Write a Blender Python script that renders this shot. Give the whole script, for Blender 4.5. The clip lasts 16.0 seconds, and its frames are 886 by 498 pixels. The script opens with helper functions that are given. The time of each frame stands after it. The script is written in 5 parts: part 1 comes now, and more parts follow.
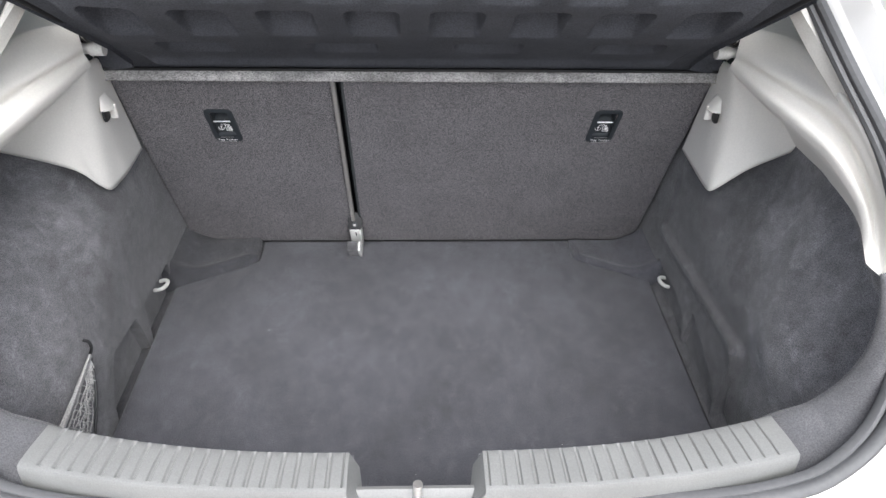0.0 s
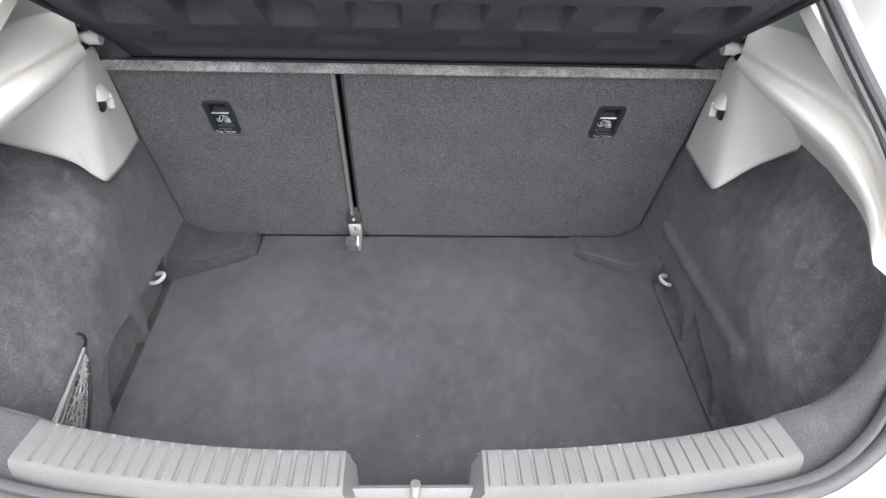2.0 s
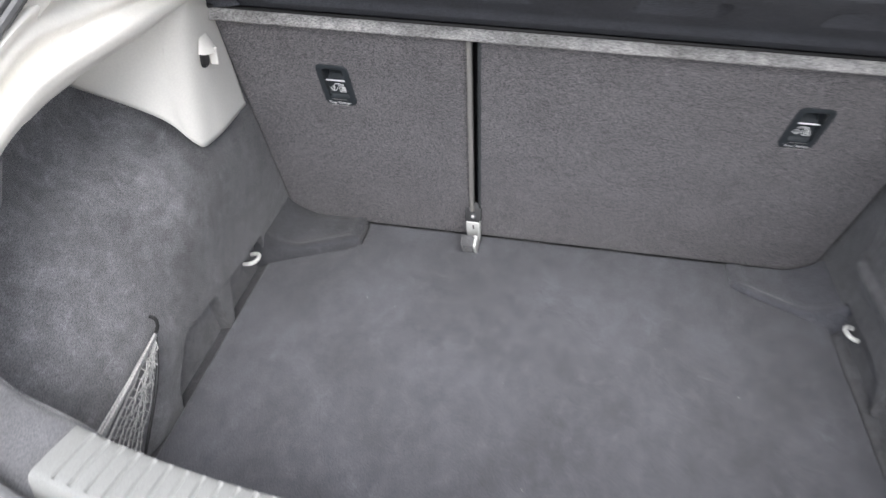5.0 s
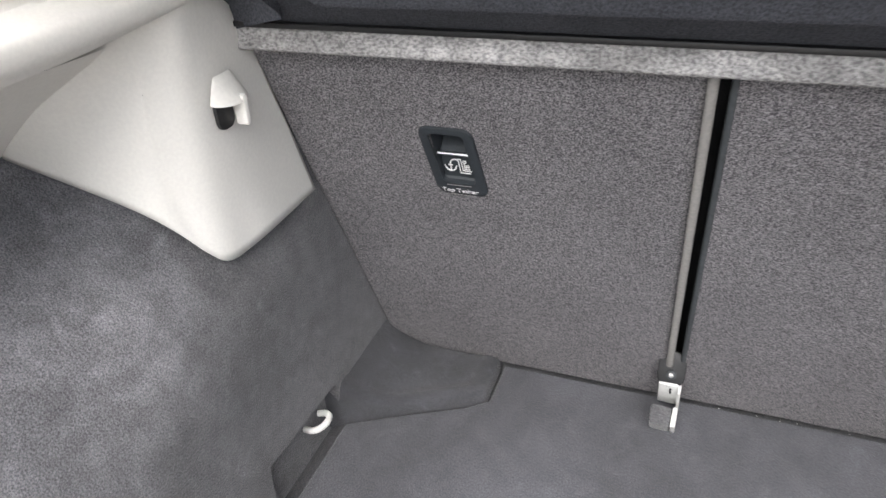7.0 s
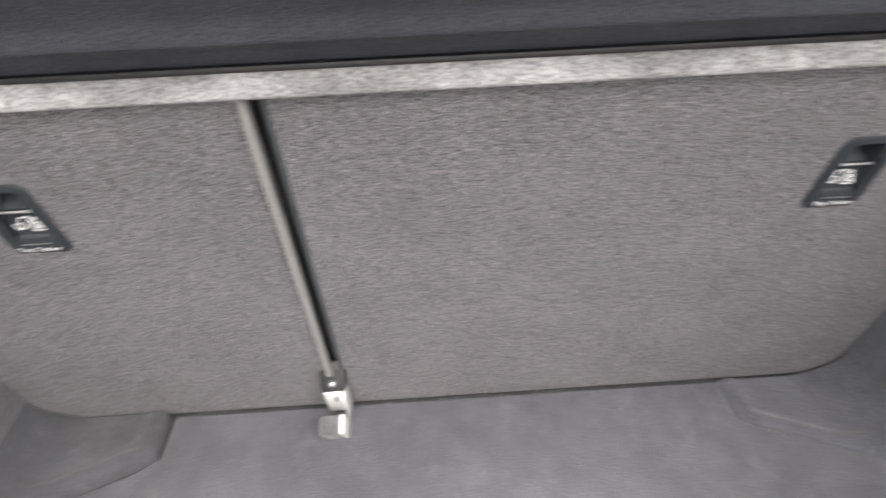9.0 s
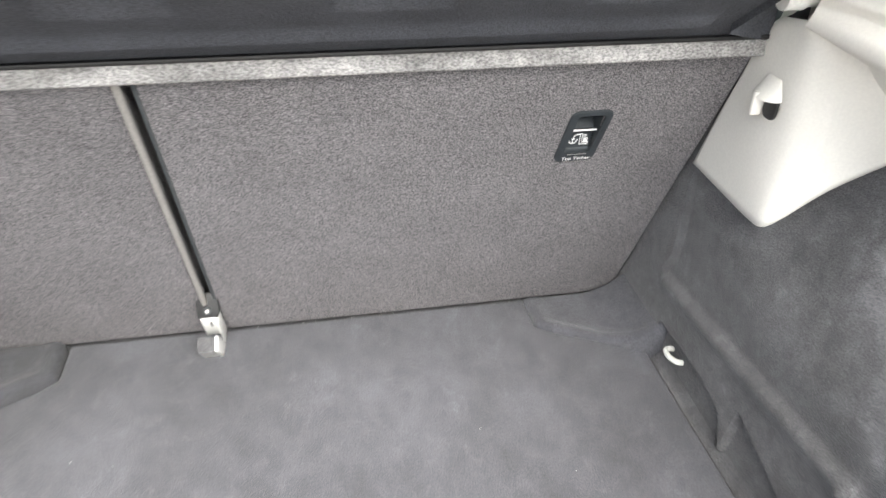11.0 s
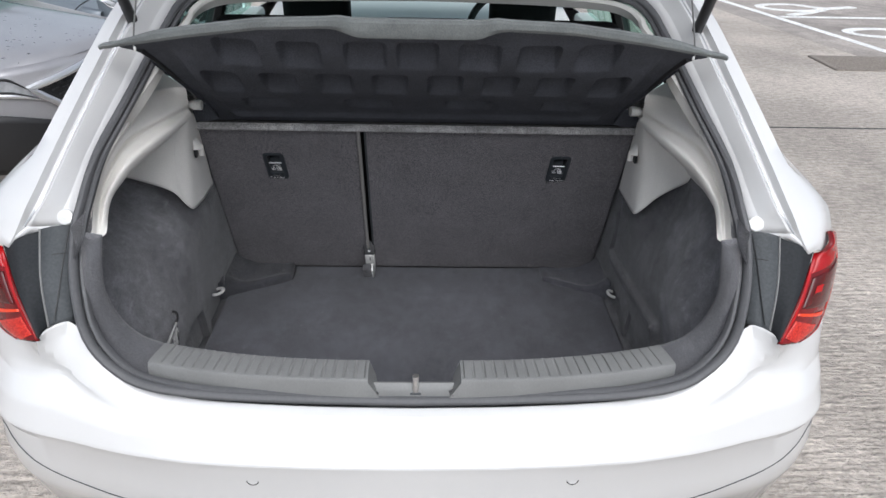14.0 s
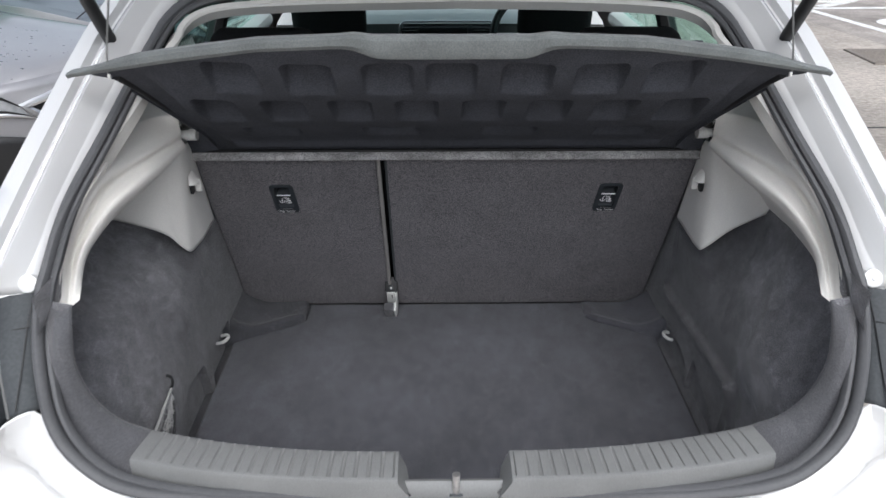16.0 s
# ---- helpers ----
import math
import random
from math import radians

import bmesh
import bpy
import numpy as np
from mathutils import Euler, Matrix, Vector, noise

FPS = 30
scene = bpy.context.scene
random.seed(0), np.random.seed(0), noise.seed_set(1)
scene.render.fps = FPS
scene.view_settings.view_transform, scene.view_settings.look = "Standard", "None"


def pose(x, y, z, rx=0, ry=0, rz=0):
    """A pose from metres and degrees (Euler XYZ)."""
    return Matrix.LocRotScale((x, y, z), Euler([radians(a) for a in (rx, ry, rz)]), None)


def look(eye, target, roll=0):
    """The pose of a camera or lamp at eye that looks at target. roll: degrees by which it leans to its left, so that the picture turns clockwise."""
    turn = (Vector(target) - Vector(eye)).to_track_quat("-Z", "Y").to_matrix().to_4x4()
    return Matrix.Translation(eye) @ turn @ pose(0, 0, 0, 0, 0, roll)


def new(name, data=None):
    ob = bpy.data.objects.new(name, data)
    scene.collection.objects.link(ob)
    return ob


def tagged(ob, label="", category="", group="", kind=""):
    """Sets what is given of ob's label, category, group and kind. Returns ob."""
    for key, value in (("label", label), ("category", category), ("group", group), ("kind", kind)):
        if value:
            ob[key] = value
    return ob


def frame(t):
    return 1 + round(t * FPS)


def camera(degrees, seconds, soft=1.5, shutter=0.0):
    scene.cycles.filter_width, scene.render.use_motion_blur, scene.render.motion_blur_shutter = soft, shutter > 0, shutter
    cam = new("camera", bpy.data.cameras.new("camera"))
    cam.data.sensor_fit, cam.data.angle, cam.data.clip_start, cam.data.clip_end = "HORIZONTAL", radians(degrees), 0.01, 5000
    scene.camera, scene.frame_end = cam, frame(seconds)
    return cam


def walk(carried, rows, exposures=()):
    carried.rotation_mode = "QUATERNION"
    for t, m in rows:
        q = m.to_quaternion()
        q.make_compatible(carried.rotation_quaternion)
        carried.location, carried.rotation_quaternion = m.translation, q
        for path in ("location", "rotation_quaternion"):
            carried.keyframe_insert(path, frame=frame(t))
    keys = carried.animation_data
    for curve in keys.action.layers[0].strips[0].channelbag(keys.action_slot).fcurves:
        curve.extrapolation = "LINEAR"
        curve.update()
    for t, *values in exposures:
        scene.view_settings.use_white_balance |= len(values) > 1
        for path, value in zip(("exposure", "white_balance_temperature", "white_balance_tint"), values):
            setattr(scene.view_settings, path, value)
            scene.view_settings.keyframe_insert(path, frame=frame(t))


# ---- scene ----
cam = camera(64.4, 16.0, shutter=0.5)
PATH = [
    (0, (0.003, -0.296, 1.51), (0.075, 1.309, 0.318), 1.3),
    (0.5, (0.006, -0.3, 1.509), (0.082, 1.303, 0.314), 1.5),
    (1, (0.005, -0.3, 1.505), (0.082, 1.301, 0.31), 1.6),
    (1.5, (0.003, -0.293, 1.501), (0.08, 1.306, 0.301), 1.8),
    (2, (0.001, -0.282, 1.5), (0.077, 1.315, 0.298), 2.0),
    (2.5, (0.0, -0.275, 1.498), (0.07, 1.322, 0.296), 2.1),
    (3, (-0.005, -0.267, 1.493), (0.055, 1.332, 0.295), 2.3),
    (3.5, (-0.007, -0.257, 1.487), (0.023, 1.342, 0.285), 2.4),
    (4, (-0.012, -0.237, 1.482), (-0.015, 1.358, 0.276), 2.6),
    (4.5, (-0.002, -0.184, 1.448), (-0.105, 1.401, 0.233), 2.6),
    (5, (-0.031, -0.076, 1.377), (-0.267, 1.486, 0.151), 1.5),
    (5.2, (-0.089, -0.007, 1.359), (-0.324, 1.552, 0.128), 1.8),
    (7.3, (-0.174, 0.437, 1.132), (-0.842, 2.01, 0.093), -3.8),
    (7.5, (-0.181, 0.437, 1.131), (-0.845, 2.014, 0.096), -3.8),
    (8, (-0.165, 0.443, 1.131), (-0.756, 2.048, 0.095), -4.4),
    (8.5, (-0.1, 0.464, 1.138), (-0.417, 2.13, 0.077), -3.4),
    (9, (-0.023, 0.447, 1.14), (0.036, 2.157, 0.104), -2.4),
    (9.5, (0.067, 0.417, 1.121), (0.398, 2.121, 0.127), -1.6),
    (9.7, (0.095, 0.415, 1.13), (0.516, 2.088, 0.117), -1.5),
    (11.8, (0.011, -0.045, 1.378), (0.246, 1.559, 0.207), 4.2),
    (12, (0.008, -0.137, 1.417), (0.195, 1.487, 0.265), 3.6),
    (12.5, (-0.016, -0.416, 1.487), (0.11, 1.263, 0.407), 1.9),
    (13, (-0.027, -0.647, 1.564), (0.081, 1.062, 0.53), 1.3),
    (13.5, (0.0, -0.757, 1.583), (0.088, 0.978, 0.592), 1.6),
    (14, (0.009, -0.816, 1.59), (0.073, 0.938, 0.632), 1.5),
    (14.5, (-0.002, -0.81, 1.59), (0.05, 0.954, 0.649), 1.1),
    (15, (-0.044, -0.736, 1.578), (0.001, 1.03, 0.639), 0.8),
    (15.5, (-0.048, -0.641, 1.569), (-0.014, 1.12, 0.622), 0.4),
    (16, (-0.028, -0.539, 1.565), (-0.007, 1.212, 0.6), -0.0),
]
walk(cam, [(t, look(eye, target, roll)) for t, eye, target, roll in PATH],
     exposures=[(0.0, 1.48, 6230, 10), (2.0, 1.57, 6230, 10), (3.0, 1.66, 6230, 10), (4.0, 1.65, 6230, 10), (5.0, 1.78, 6240, 10), (7.5, 1.9, 6520, 10), (8.0, 1.97, 6560, 10), (8.5, 2.08, 6600, 10), (9.0, 2.37, 6700, 10), (9.7, 2.43, 6780, 10), (12.0, 2.66, 6380, 5),
                (12.5, 2.1, 6200, 10), (13.0, 1.1, 6120, 10), (13.5, 0.75, 6110, 10), (14.5, 0.18, 6050, 10), (16.0, 0.50, 6090, 10)])


# ---- light: overcast day ----
world = bpy.data.worlds.new("overcast_sky")
scene.world = world
world.use_nodes = True
wn, wl = world.node_tree.nodes, world.node_tree.links
sky = wn.new("ShaderNodeTexSky")
sky.sky_type, sky.sun_disc = "NISHITA", False
sky.sun_elevation, sky.sun_rotation = radians(55), radians(171)
sky.air_density, sky.dust_density, sky.ozone_density = 1.0, 4.0, 1.0
grey = wn.new("ShaderNodeHueSaturation")
grey.inputs["Saturation"].default_value = 0.4
wl.new(sky.outputs[0], grey.inputs["Color"])
wl.new(grey.outputs[0], wn["Background"].inputs["Color"])
wn["Background"].inputs["Strength"].default_value = 0.12
sun = new("sun", bpy.data.lights.new("sun", "SUN"))
sun.data.energy, sun.data.angle, sun.data.color = 1.8, radians(60), (1.0, 0.98, 0.95)
sun.matrix_world = look((1.1, -6.3, 9.4), (0, 0, 0))


# ---- materials ----
def mat(name, base, other=None, rough=0.6, metal=0.0, scale=40.0, detail=4.0, mix=0.5, bump=0.0, bump_scale=None,
        coat=0.0, large=0.0, large_scale=4.0, stretch=(1, 1, 1), sheen=0.0, alpha=1.0, contrast=(0.35, 0.65), mid=0.0, mid_scale=30.0, two_tone=None, scuff=0.0, gloss=0.5):
    """A surface with fine grain between two colours, large soft blotches and a bump."""
    m = bpy.data.materials.new(name)
    m.use_nodes = True
    n, l = m.node_tree.nodes, m.node_tree.links
    b = n["Principled BSDF"]
    b.inputs["Roughness"].default_value, b.inputs["Metallic"].default_value = rough, metal
    b.inputs["Coat Weight"].default_value, b.inputs["Sheen Weight"].default_value = coat, sheen
    b.inputs["Coat Roughness"].default_value = 0.05
    b.inputs["Specular IOR Level"].default_value = gloss
    tc = n.new("ShaderNodeTexCoord")
    mp = n.new("ShaderNodeMapping")
    mp.inputs["Scale"].default_value = stretch
    l.new(tc.outputs["Object"], mp.inputs["Vector"])
    other = other or tuple(c * 0.85 for c in base)

    def noise_tex(s, d):
        t = n.new("ShaderNodeTexNoise")
        t.inputs["Scale"].default_value, t.inputs["Detail"].default_value = s, d
        l.new(mp.outputs[0], t.inputs["Vector"])
        return t
    g = noise_tex(scale, detail)
    ramp = n.new("ShaderNodeValToRGB")
    ramp.color_ramp.elements[0].position, ramp.color_ramp.elements[1].position = contrast
    ramp.color_ramp.elements[0].color, ramp.color_ramp.elements[1].color = (*other, 1), (*base, 1)
    l.new(g.outputs["Fac"], ramp.inputs[0])
    out = ramp.outputs[0]
    for amount, size in ((large, large_scale), (mid, mid_scale)):
        if not amount:
            continue
        big = noise_tex(size, 3.0)
        rr = n.new("ShaderNodeMapRange")
        rr.inputs["From Min"].default_value, rr.inputs["From Max"].default_value = 0.35, 0.68
        rr.inputs["To Min"].default_value, rr.inputs["To Max"].default_value = 1 - amount, 1 + amount
        l.new(big.outputs["Fac"], rr.inputs["Value"])
        mul = n.new("ShaderNodeVectorMath")
        mul.operation = "SCALE"
        l.new(out, mul.inputs[0])
        l.new(rr.outputs[0], mul.inputs["Scale"])
        out = mul.outputs[0]
    if two_tone:
        # paler on one side of a slanted plane, darker beyond, with a ragged border between
        lean, amount, border, width = two_tone
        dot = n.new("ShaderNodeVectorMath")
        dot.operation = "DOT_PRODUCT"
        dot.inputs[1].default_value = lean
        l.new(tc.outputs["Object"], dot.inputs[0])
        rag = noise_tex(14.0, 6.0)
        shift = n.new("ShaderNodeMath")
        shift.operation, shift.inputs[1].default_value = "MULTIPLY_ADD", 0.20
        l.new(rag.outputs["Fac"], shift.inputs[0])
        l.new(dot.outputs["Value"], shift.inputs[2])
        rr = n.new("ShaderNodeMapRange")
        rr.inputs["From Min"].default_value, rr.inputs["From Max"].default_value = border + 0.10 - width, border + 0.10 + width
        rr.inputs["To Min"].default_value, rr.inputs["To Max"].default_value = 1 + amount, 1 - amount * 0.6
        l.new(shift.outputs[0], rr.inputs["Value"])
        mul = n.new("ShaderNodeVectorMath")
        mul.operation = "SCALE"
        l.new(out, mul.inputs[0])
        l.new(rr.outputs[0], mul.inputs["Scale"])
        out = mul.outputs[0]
    if scuff:
        # short pale fibre marks
        sc = n.new("ShaderNodeTexNoise")
        sc.inputs["Scale"].default_value, sc.inputs["Detail"].default_value, sc.inputs["Distortion"].default_value = 32.0, 9.0, 1.2
        l.new(mp.outputs[0], sc.inputs["Vector"])
        rr = n.new("ShaderNodeMapRange")
        rr.inputs["From Min"].default_value, rr.inputs["From Max"].default_value = 0.57, 0.72
        rr.inputs["To Min"].default_value, rr.inputs["To Max"].default_value = 1.0, 1.0 + scuff
        l.new(sc.outputs["Fac"], rr.inputs["Value"])
        mul = n.new("ShaderNodeVectorMath")
        mul.operation = "SCALE"
        l.new(out, mul.inputs[0])
        l.new(rr.outputs[0], mul.inputs["Scale"])
        out = mul.outputs[0]
    l.new(out, b.inputs["Base Color"])
    if bump:
        bt = noise_tex(bump_scale or scale, 3.0)
        bp = n.new("ShaderNodeBump")
        bp.inputs["Strength"].default_value, bp.inputs["Distance"].default_value = bump, 0.002
        l.new(bt.outputs["Fac"], bp.inputs["Height"])
        l.new(bp.outputs[0], b.inputs["Normal"])
    return m


VELOUR = mat("grey_velour_carpet", (0.098, 0.099, 0.114), (0.042, 0.043, 0.052), 0.95, scale=560, detail=7, large=0.17, large_scale=6, mid=0.13, mid_scale=34, bump=0.9, bump_scale=480, sheen=0.25, stretch=(1.0, 0.7, 1.0), scuff=0.24)
LINING = mat("grey_felt_lining", (0.176, 0.174, 0.183), (0.064, 0.064, 0.070), 0.95, scale=640, detail=6, large=0.22, large_scale=9, mid=0.17, mid_scale=42, bump=1.0, bump_scale=380, sheen=0.25, two_tone=((0.105, 1.0, -0.7), 0.36, 0.272, 0.03), scuff=0.36)
SEATFELT = mat("speckled_needle_felt", (0.305, 0.290, 0.297), (0.066, 0.064, 0.070), 0.95, scale=640, detail=8, large=0.07, large_scale=10, mid=0.22, mid_scale=290, bump=0.9, bump_scale=780, contrast=(0.41, 0.61))
SHELFFELT = mat("dark_moulded_felt", (0.086, 0.090, 0.105), (0.042, 0.045, 0.054), 0.95, scale=480, large=0.12, large_scale=16, bump=0.7, gloss=0.3)
EDGEFELT = mat("pale_fibre_edge", (0.45, 0.44, 0.435), (0.20, 0.197, 0.198), 0.95, scale=380, detail=9, large=0.24, large_scale=12, mid=0.20, mid_scale=60, bump=1.0, stretch=(0.75, 1, 1.2), contrast=(0.36, 0.62))
SHELFTOP = mat("grey_shelf_fabric", (0.165, 0.178, 0.174), (0.125, 0.135, 0.133), 0.95, scale=400, large=0.15, large_scale=20, bump=0.5, sheen=0.2)
FLANGE = mat("grey_flange_felt", (0.104, 0.104, 0.111), (0.062, 0.062, 0.068), 0.95, scale=520, large=0.12, large_scale=9, bump=0.6, bump_scale=520, sheen=0.2, scuff=0.2)
# Felt darkened for the shade at the seat foot and in the floor gaps.
FOOTSHADE = mat("shade_darkened_felt", (0.068, 0.069, 0.077), (0.028, 0.029, 0.034), 0.95, scale=640, detail=6, large=0.2, large_scale=9, mid=0.1, mid_scale=30, bump=0.8, bump_scale=640, sheen=0.15, scuff=0.4)
TRIM = mat("pale_grey_grained_plastic", (0.81, 0.79, 0.745), (0.77, 0.75, 0.71), 0.8, scale=300, bump=0.06, bump_scale=900, large=0.03, gloss=0.3)
SILL = mat("grey_sill_plastic", (0.188, 0.190, 0.186), (0.160, 0.162, 0.159), 0.55, scale=500, bump=0.06, bump_scale=900, large=0.06, large_scale=14)
STRIP = mat("beige_edge_strip", (0.30, 0.285, 0.27), (0.25, 0.24, 0.23), 0.7, scale=300, bump=0.2)
RUBBER = mat("black_rubber_seal", (0.088, 0.089, 0.093), (0.078, 0.079, 0.083), 0.55, scale=160, large=0.08, large_scale=10, gloss=0.4)
CHEEK = mat("black_satin_cheek", (0.024, 0.026, 0.029), (0.018, 0.020, 0.022), 0.75, scale=200, bump=0.05, gloss=0.25)
JAMB = mat("charcoal_lamp_jamb", (0.070, 0.076, 0.080), (0.055, 0.060, 0.064), 0.7, scale=200, bump=0.1, large=0.12, gloss=0.3)
BLACK = mat("black_plastic", (0.018, 0.018, 0.019), (0.012, 0.012, 0.013), 0.5, scale=300, bump=0.1)
PLATE = mat("dark_tether_plastic", (0.033, 0.039, 0.045), (0.026, 0.031, 0.036), 0.5, scale=500, bump=0.1)
PAINT = mat("white_car_paint", (0.63, 0.63, 0.627), (0.605, 0.605, 0.60), 0.3, scale=900, coat=1.0, large=0.015, large_scale=2.5)
STEEL = mat("bright_steel", (0.72, 0.72, 0.72), (0.55, 0.55, 0.56), 0.3, metal=1.0, scale=200, bump=0.05)
ZINC = mat("satin_zinc", (0.66, 0.64, 0.62), (0.52, 0.5, 0.49), 0.4, metal=0.9, scale=160, bump=0.05)
WHITEPRINT = mat("white_print", (0.8, 0.8, 0.8), None, 0.5)
WHITEPLASTIC = mat("white_plastic", (0.72, 0.72, 0.70), None, 0.4, scale=200)
NETTING = mat("pale_grey_net_cord", (0.50, 0.50, 0.49), (0.24, 0.24, 0.24), 0.8, scale=500)
REDLENS = mat("red_lamp_lens", (0.42, 0.006, 0.008), (0.33, 0.005, 0.007), 0.22, scale=30, coat=0.25, large=0.12, large_scale=12, gloss=0.3)
FINERED = mat("prismatic_red_reflector", (0.62, 0.035, 0.02), (0.30, 0.012, 0.01), 0.25, scale=420, coat=0.25, contrast=(0.45, 0.55), gloss=0.3)
MIDRED = mat("red_lens_body", (0.17, 0.005, 0.007), (0.12, 0.004, 0.005), 0.22, scale=40, coat=0.25, large=0.15, large_scale=16, gloss=0.3)
DARKRED = mat("smoked_red_lens", (0.085, 0.006, 0.006), (0.06, 0.005, 0.005), 0.22, scale=60, coat=0.25, gloss=0.3)
ORANGE = mat("orange_red_reflector", (0.75, 0.06, 0.015), (0.6, 0.03, 0.01), 0.25, scale=300, coat=0.25, gloss=0.3)


def window_glass(name, tint):
    """Thin tinted pane: clear straight through, with a reflection that grows towards grazing."""
    m = bpy.data.materials.new(name)
    m.use_nodes = True
    n, l = m.node_tree.nodes, m.node_tree.links
    clear, shine, both, edge = n.new("ShaderNodeBsdfTransparent"), n.new("ShaderNodeBsdfGlossy"), n.new("ShaderNodeMixShader"), n.new("ShaderNodeLayerWeight")
    clear.inputs["Color"].default_value = (*tint, 1)
    shine.inputs["Roughness"].default_value = 0.03
    cube, fade = n.new("ShaderNodeMath"), n.new("ShaderNodeMath")
    cube.operation, cube.inputs[1].default_value = "POWER", 3.0
    fade.operation, fade.inputs[1].default_value = "MULTIPLY", 0.35
    l.new(edge.outputs["Facing"], cube.inputs[0])
    l.new(cube.outputs[0], fade.inputs[0])
    l.new(fade.outputs[0], both.inputs[0])
    l.new(clear.outputs[0], both.inputs[1])
    l.new(shine.outputs[0], both.inputs[2])
    l.new(both.outputs[0], n["Material Output"].inputs["Surface"])
    return m


GLASS = window_glass("green_tinted_glass", (0.70, 0.87, 0.82))
SEATCLOTH = mat("black_seat_cloth", (0.02, 0.022, 0.024), (0.012, 0.013, 0.014), 0.9, scale=300, bump=0.4)
GREYDASH = mat("grey_dashboard_skin", (0.07, 0.075, 0.078), (0.055, 0.06, 0.062), 0.4, scale=400, bump=0.2)
HEADLINER = mat("pale_headliner", (0.58, 0.57, 0.54), (0.52, 0.51, 0.48), 0.9, scale=400, bump=0.2)
# Sky reflected on the dash top is put into this pale base colour.
DASHPAD = mat("pale_pad_with_sky_sheen", (0.70, 0.71, 0.69), (0.64, 0.65, 0.635), 0.35, scale=400, bump=0.2)
TYRE = mat("black_tyre", (0.022, 0.022, 0.023), (0.015, 0.015, 0.016), 0.8, scale=200, bump=0.3)
CHROME = mat("chrome", (0.92, 0.92, 0.93), (0.88, 0.88, 0.89), 0.38, metal=1.0)
GREYPAINT = mat("grey_metallic_paint", (0.40, 0.392, 0.402), (0.33, 0.325, 0.333), 0.35, metal=0.4, scale=700, coat=1.0, large=0.05)
BLUEPAINT = mat("blue_grey_metallic_paint", (0.165, 0.19, 0.215), (0.135, 0.158, 0.18), 0.5, metal=0.2, scale=700, coat=0.3)
LINEPAINT = mat("worn_white_road_paint", (0.72, 0.72, 0.70), (0.42, 0.41, 0.39), 0.8, scale=30, detail=8, large=0.12, large_scale=6, contrast=(0.3, 0.5))
LAMPGREY = mat("grey_lamp_reflector", (0.48, 0.49, 0.50), (0.34, 0.35, 0.36), 0.15, metal=0.3, scale=30, coat=1.0)
DROPLET = mat("dark_water_drop", (0.06, 0.06, 0.065), None, 0.08, coat=1.0)
IRON = mat("cast_iron", (0.26, 0.23, 0.20), (0.16, 0.14, 0.12), 0.75, metal=0.1, scale=80, bump=0.4)


def ground_material():
    """Brushed concrete: ridges across, grit, stains and damp patches."""
    m = mat("brushed_concrete", (0.52, 0.468, 0.412), (0.33, 0.295, 0.258), 0.85, scale=34, detail=10, large=0.2, large_scale=0.9, contrast=(0.3, 0.7))
    n, l = m.node_tree.nodes, m.node_tree.links
    b = n["Principled BSDF"]
    tc = n.new("ShaderNodeTexCoord")
    comb = n.new("ShaderNodeMapping")
    comb.inputs["Scale"].default_value = (9.0, 62.0, 1.0)
    wave = n.new("ShaderNodeTexNoise")
    wave.inputs["Scale"].default_value, wave.inputs["Detail"].default_value = 1.0, 5.0
    grit = n.new("ShaderNodeTexNoise")
    grit.inputs["Scale"].default_value, grit.inputs["Detail"].default_value = 60, 8
    add = n.new("ShaderNodeMath")
    add.operation = "ADD"
    l.new(tc.outputs["Object"], comb.inputs["Vector"])
    l.new(comb.outputs[0], wave.inputs["Vector"])
    l.new(tc.outputs["Object"], grit.inputs["Vector"])
    l.new(wave.outputs["Fac"], add.inputs[0])
    l.new(grit.outputs["Fac"], add.inputs[1])
    streak = n.new("ShaderNodeMapRange")
    streak.inputs["From Min"].default_value, streak.inputs["From Max"].default_value = 0.38, 0.58
    streak.inputs["To Min"].default_value, streak.inputs["To Max"].default_value = 0.78, 1.10
    l.new(wave.outputs["Fac"], streak.inputs["Value"])
    mul = n.new("ShaderNodeVectorMath")
    mul.operation = "SCALE"
    l.new(b.inputs["Base Color"].links[0].from_socket, mul.inputs[0])
    l.new(streak.outputs[0], mul.inputs["Scale"])
    l.new(mul.outputs[0], b.inputs["Base Color"])
    bp = n.new("ShaderNodeBump")
    bp.inputs["Strength"].default_value, bp.inputs["Distance"].default_value = 0.9, 0.02
    l.new(add.outputs[0], bp.inputs["Height"])
    l.new(bp.outputs[0], b.inputs["Normal"])
    return m


CONCRETE = ground_material()
BAYSLAB = mat("worn_bay_concrete", (0.36, 0.325, 0.295), (0.23, 0.207, 0.187), 0.85, scale=40, detail=10, large=0.22, large_scale=1.4, mid=0.12, mid_scale=7, bump=0.6, bump_scale=60, contrast=(0.3, 0.7))


# ---- mesh helpers ----
def part(name, bm, material, parent=None, label="", smooth=True, sharp=38):
    """Links a bmesh as one mesh object under a thing or a part."""
    bmesh.ops.recalc_face_normals(bm, faces=bm.faces)
    me = bpy.data.meshes.new(name)
    bm.to_mesh(me)
    bm.free()
    me.materials.append(material)
    if smooth:
        me.polygons.foreach_set("use_smooth", [True] * len(me.polygons))
        me.set_sharp_from_angle(angle=radians(sharp))
    ob = new(name, me)
    if parent:
        bpy.context.view_layer.update()
        ob.parent, ob.matrix_parent_inverse = parent, parent.matrix_world.inverted()
    if label:
        ob["label"] = label
    return ob


def thing(name, at, label, category, **tags):
    ob = new(name)
    ob.empty_display_size = 0.1
    ob.matrix_world = pose(*at)
    return tagged(ob, label, category, **tags)


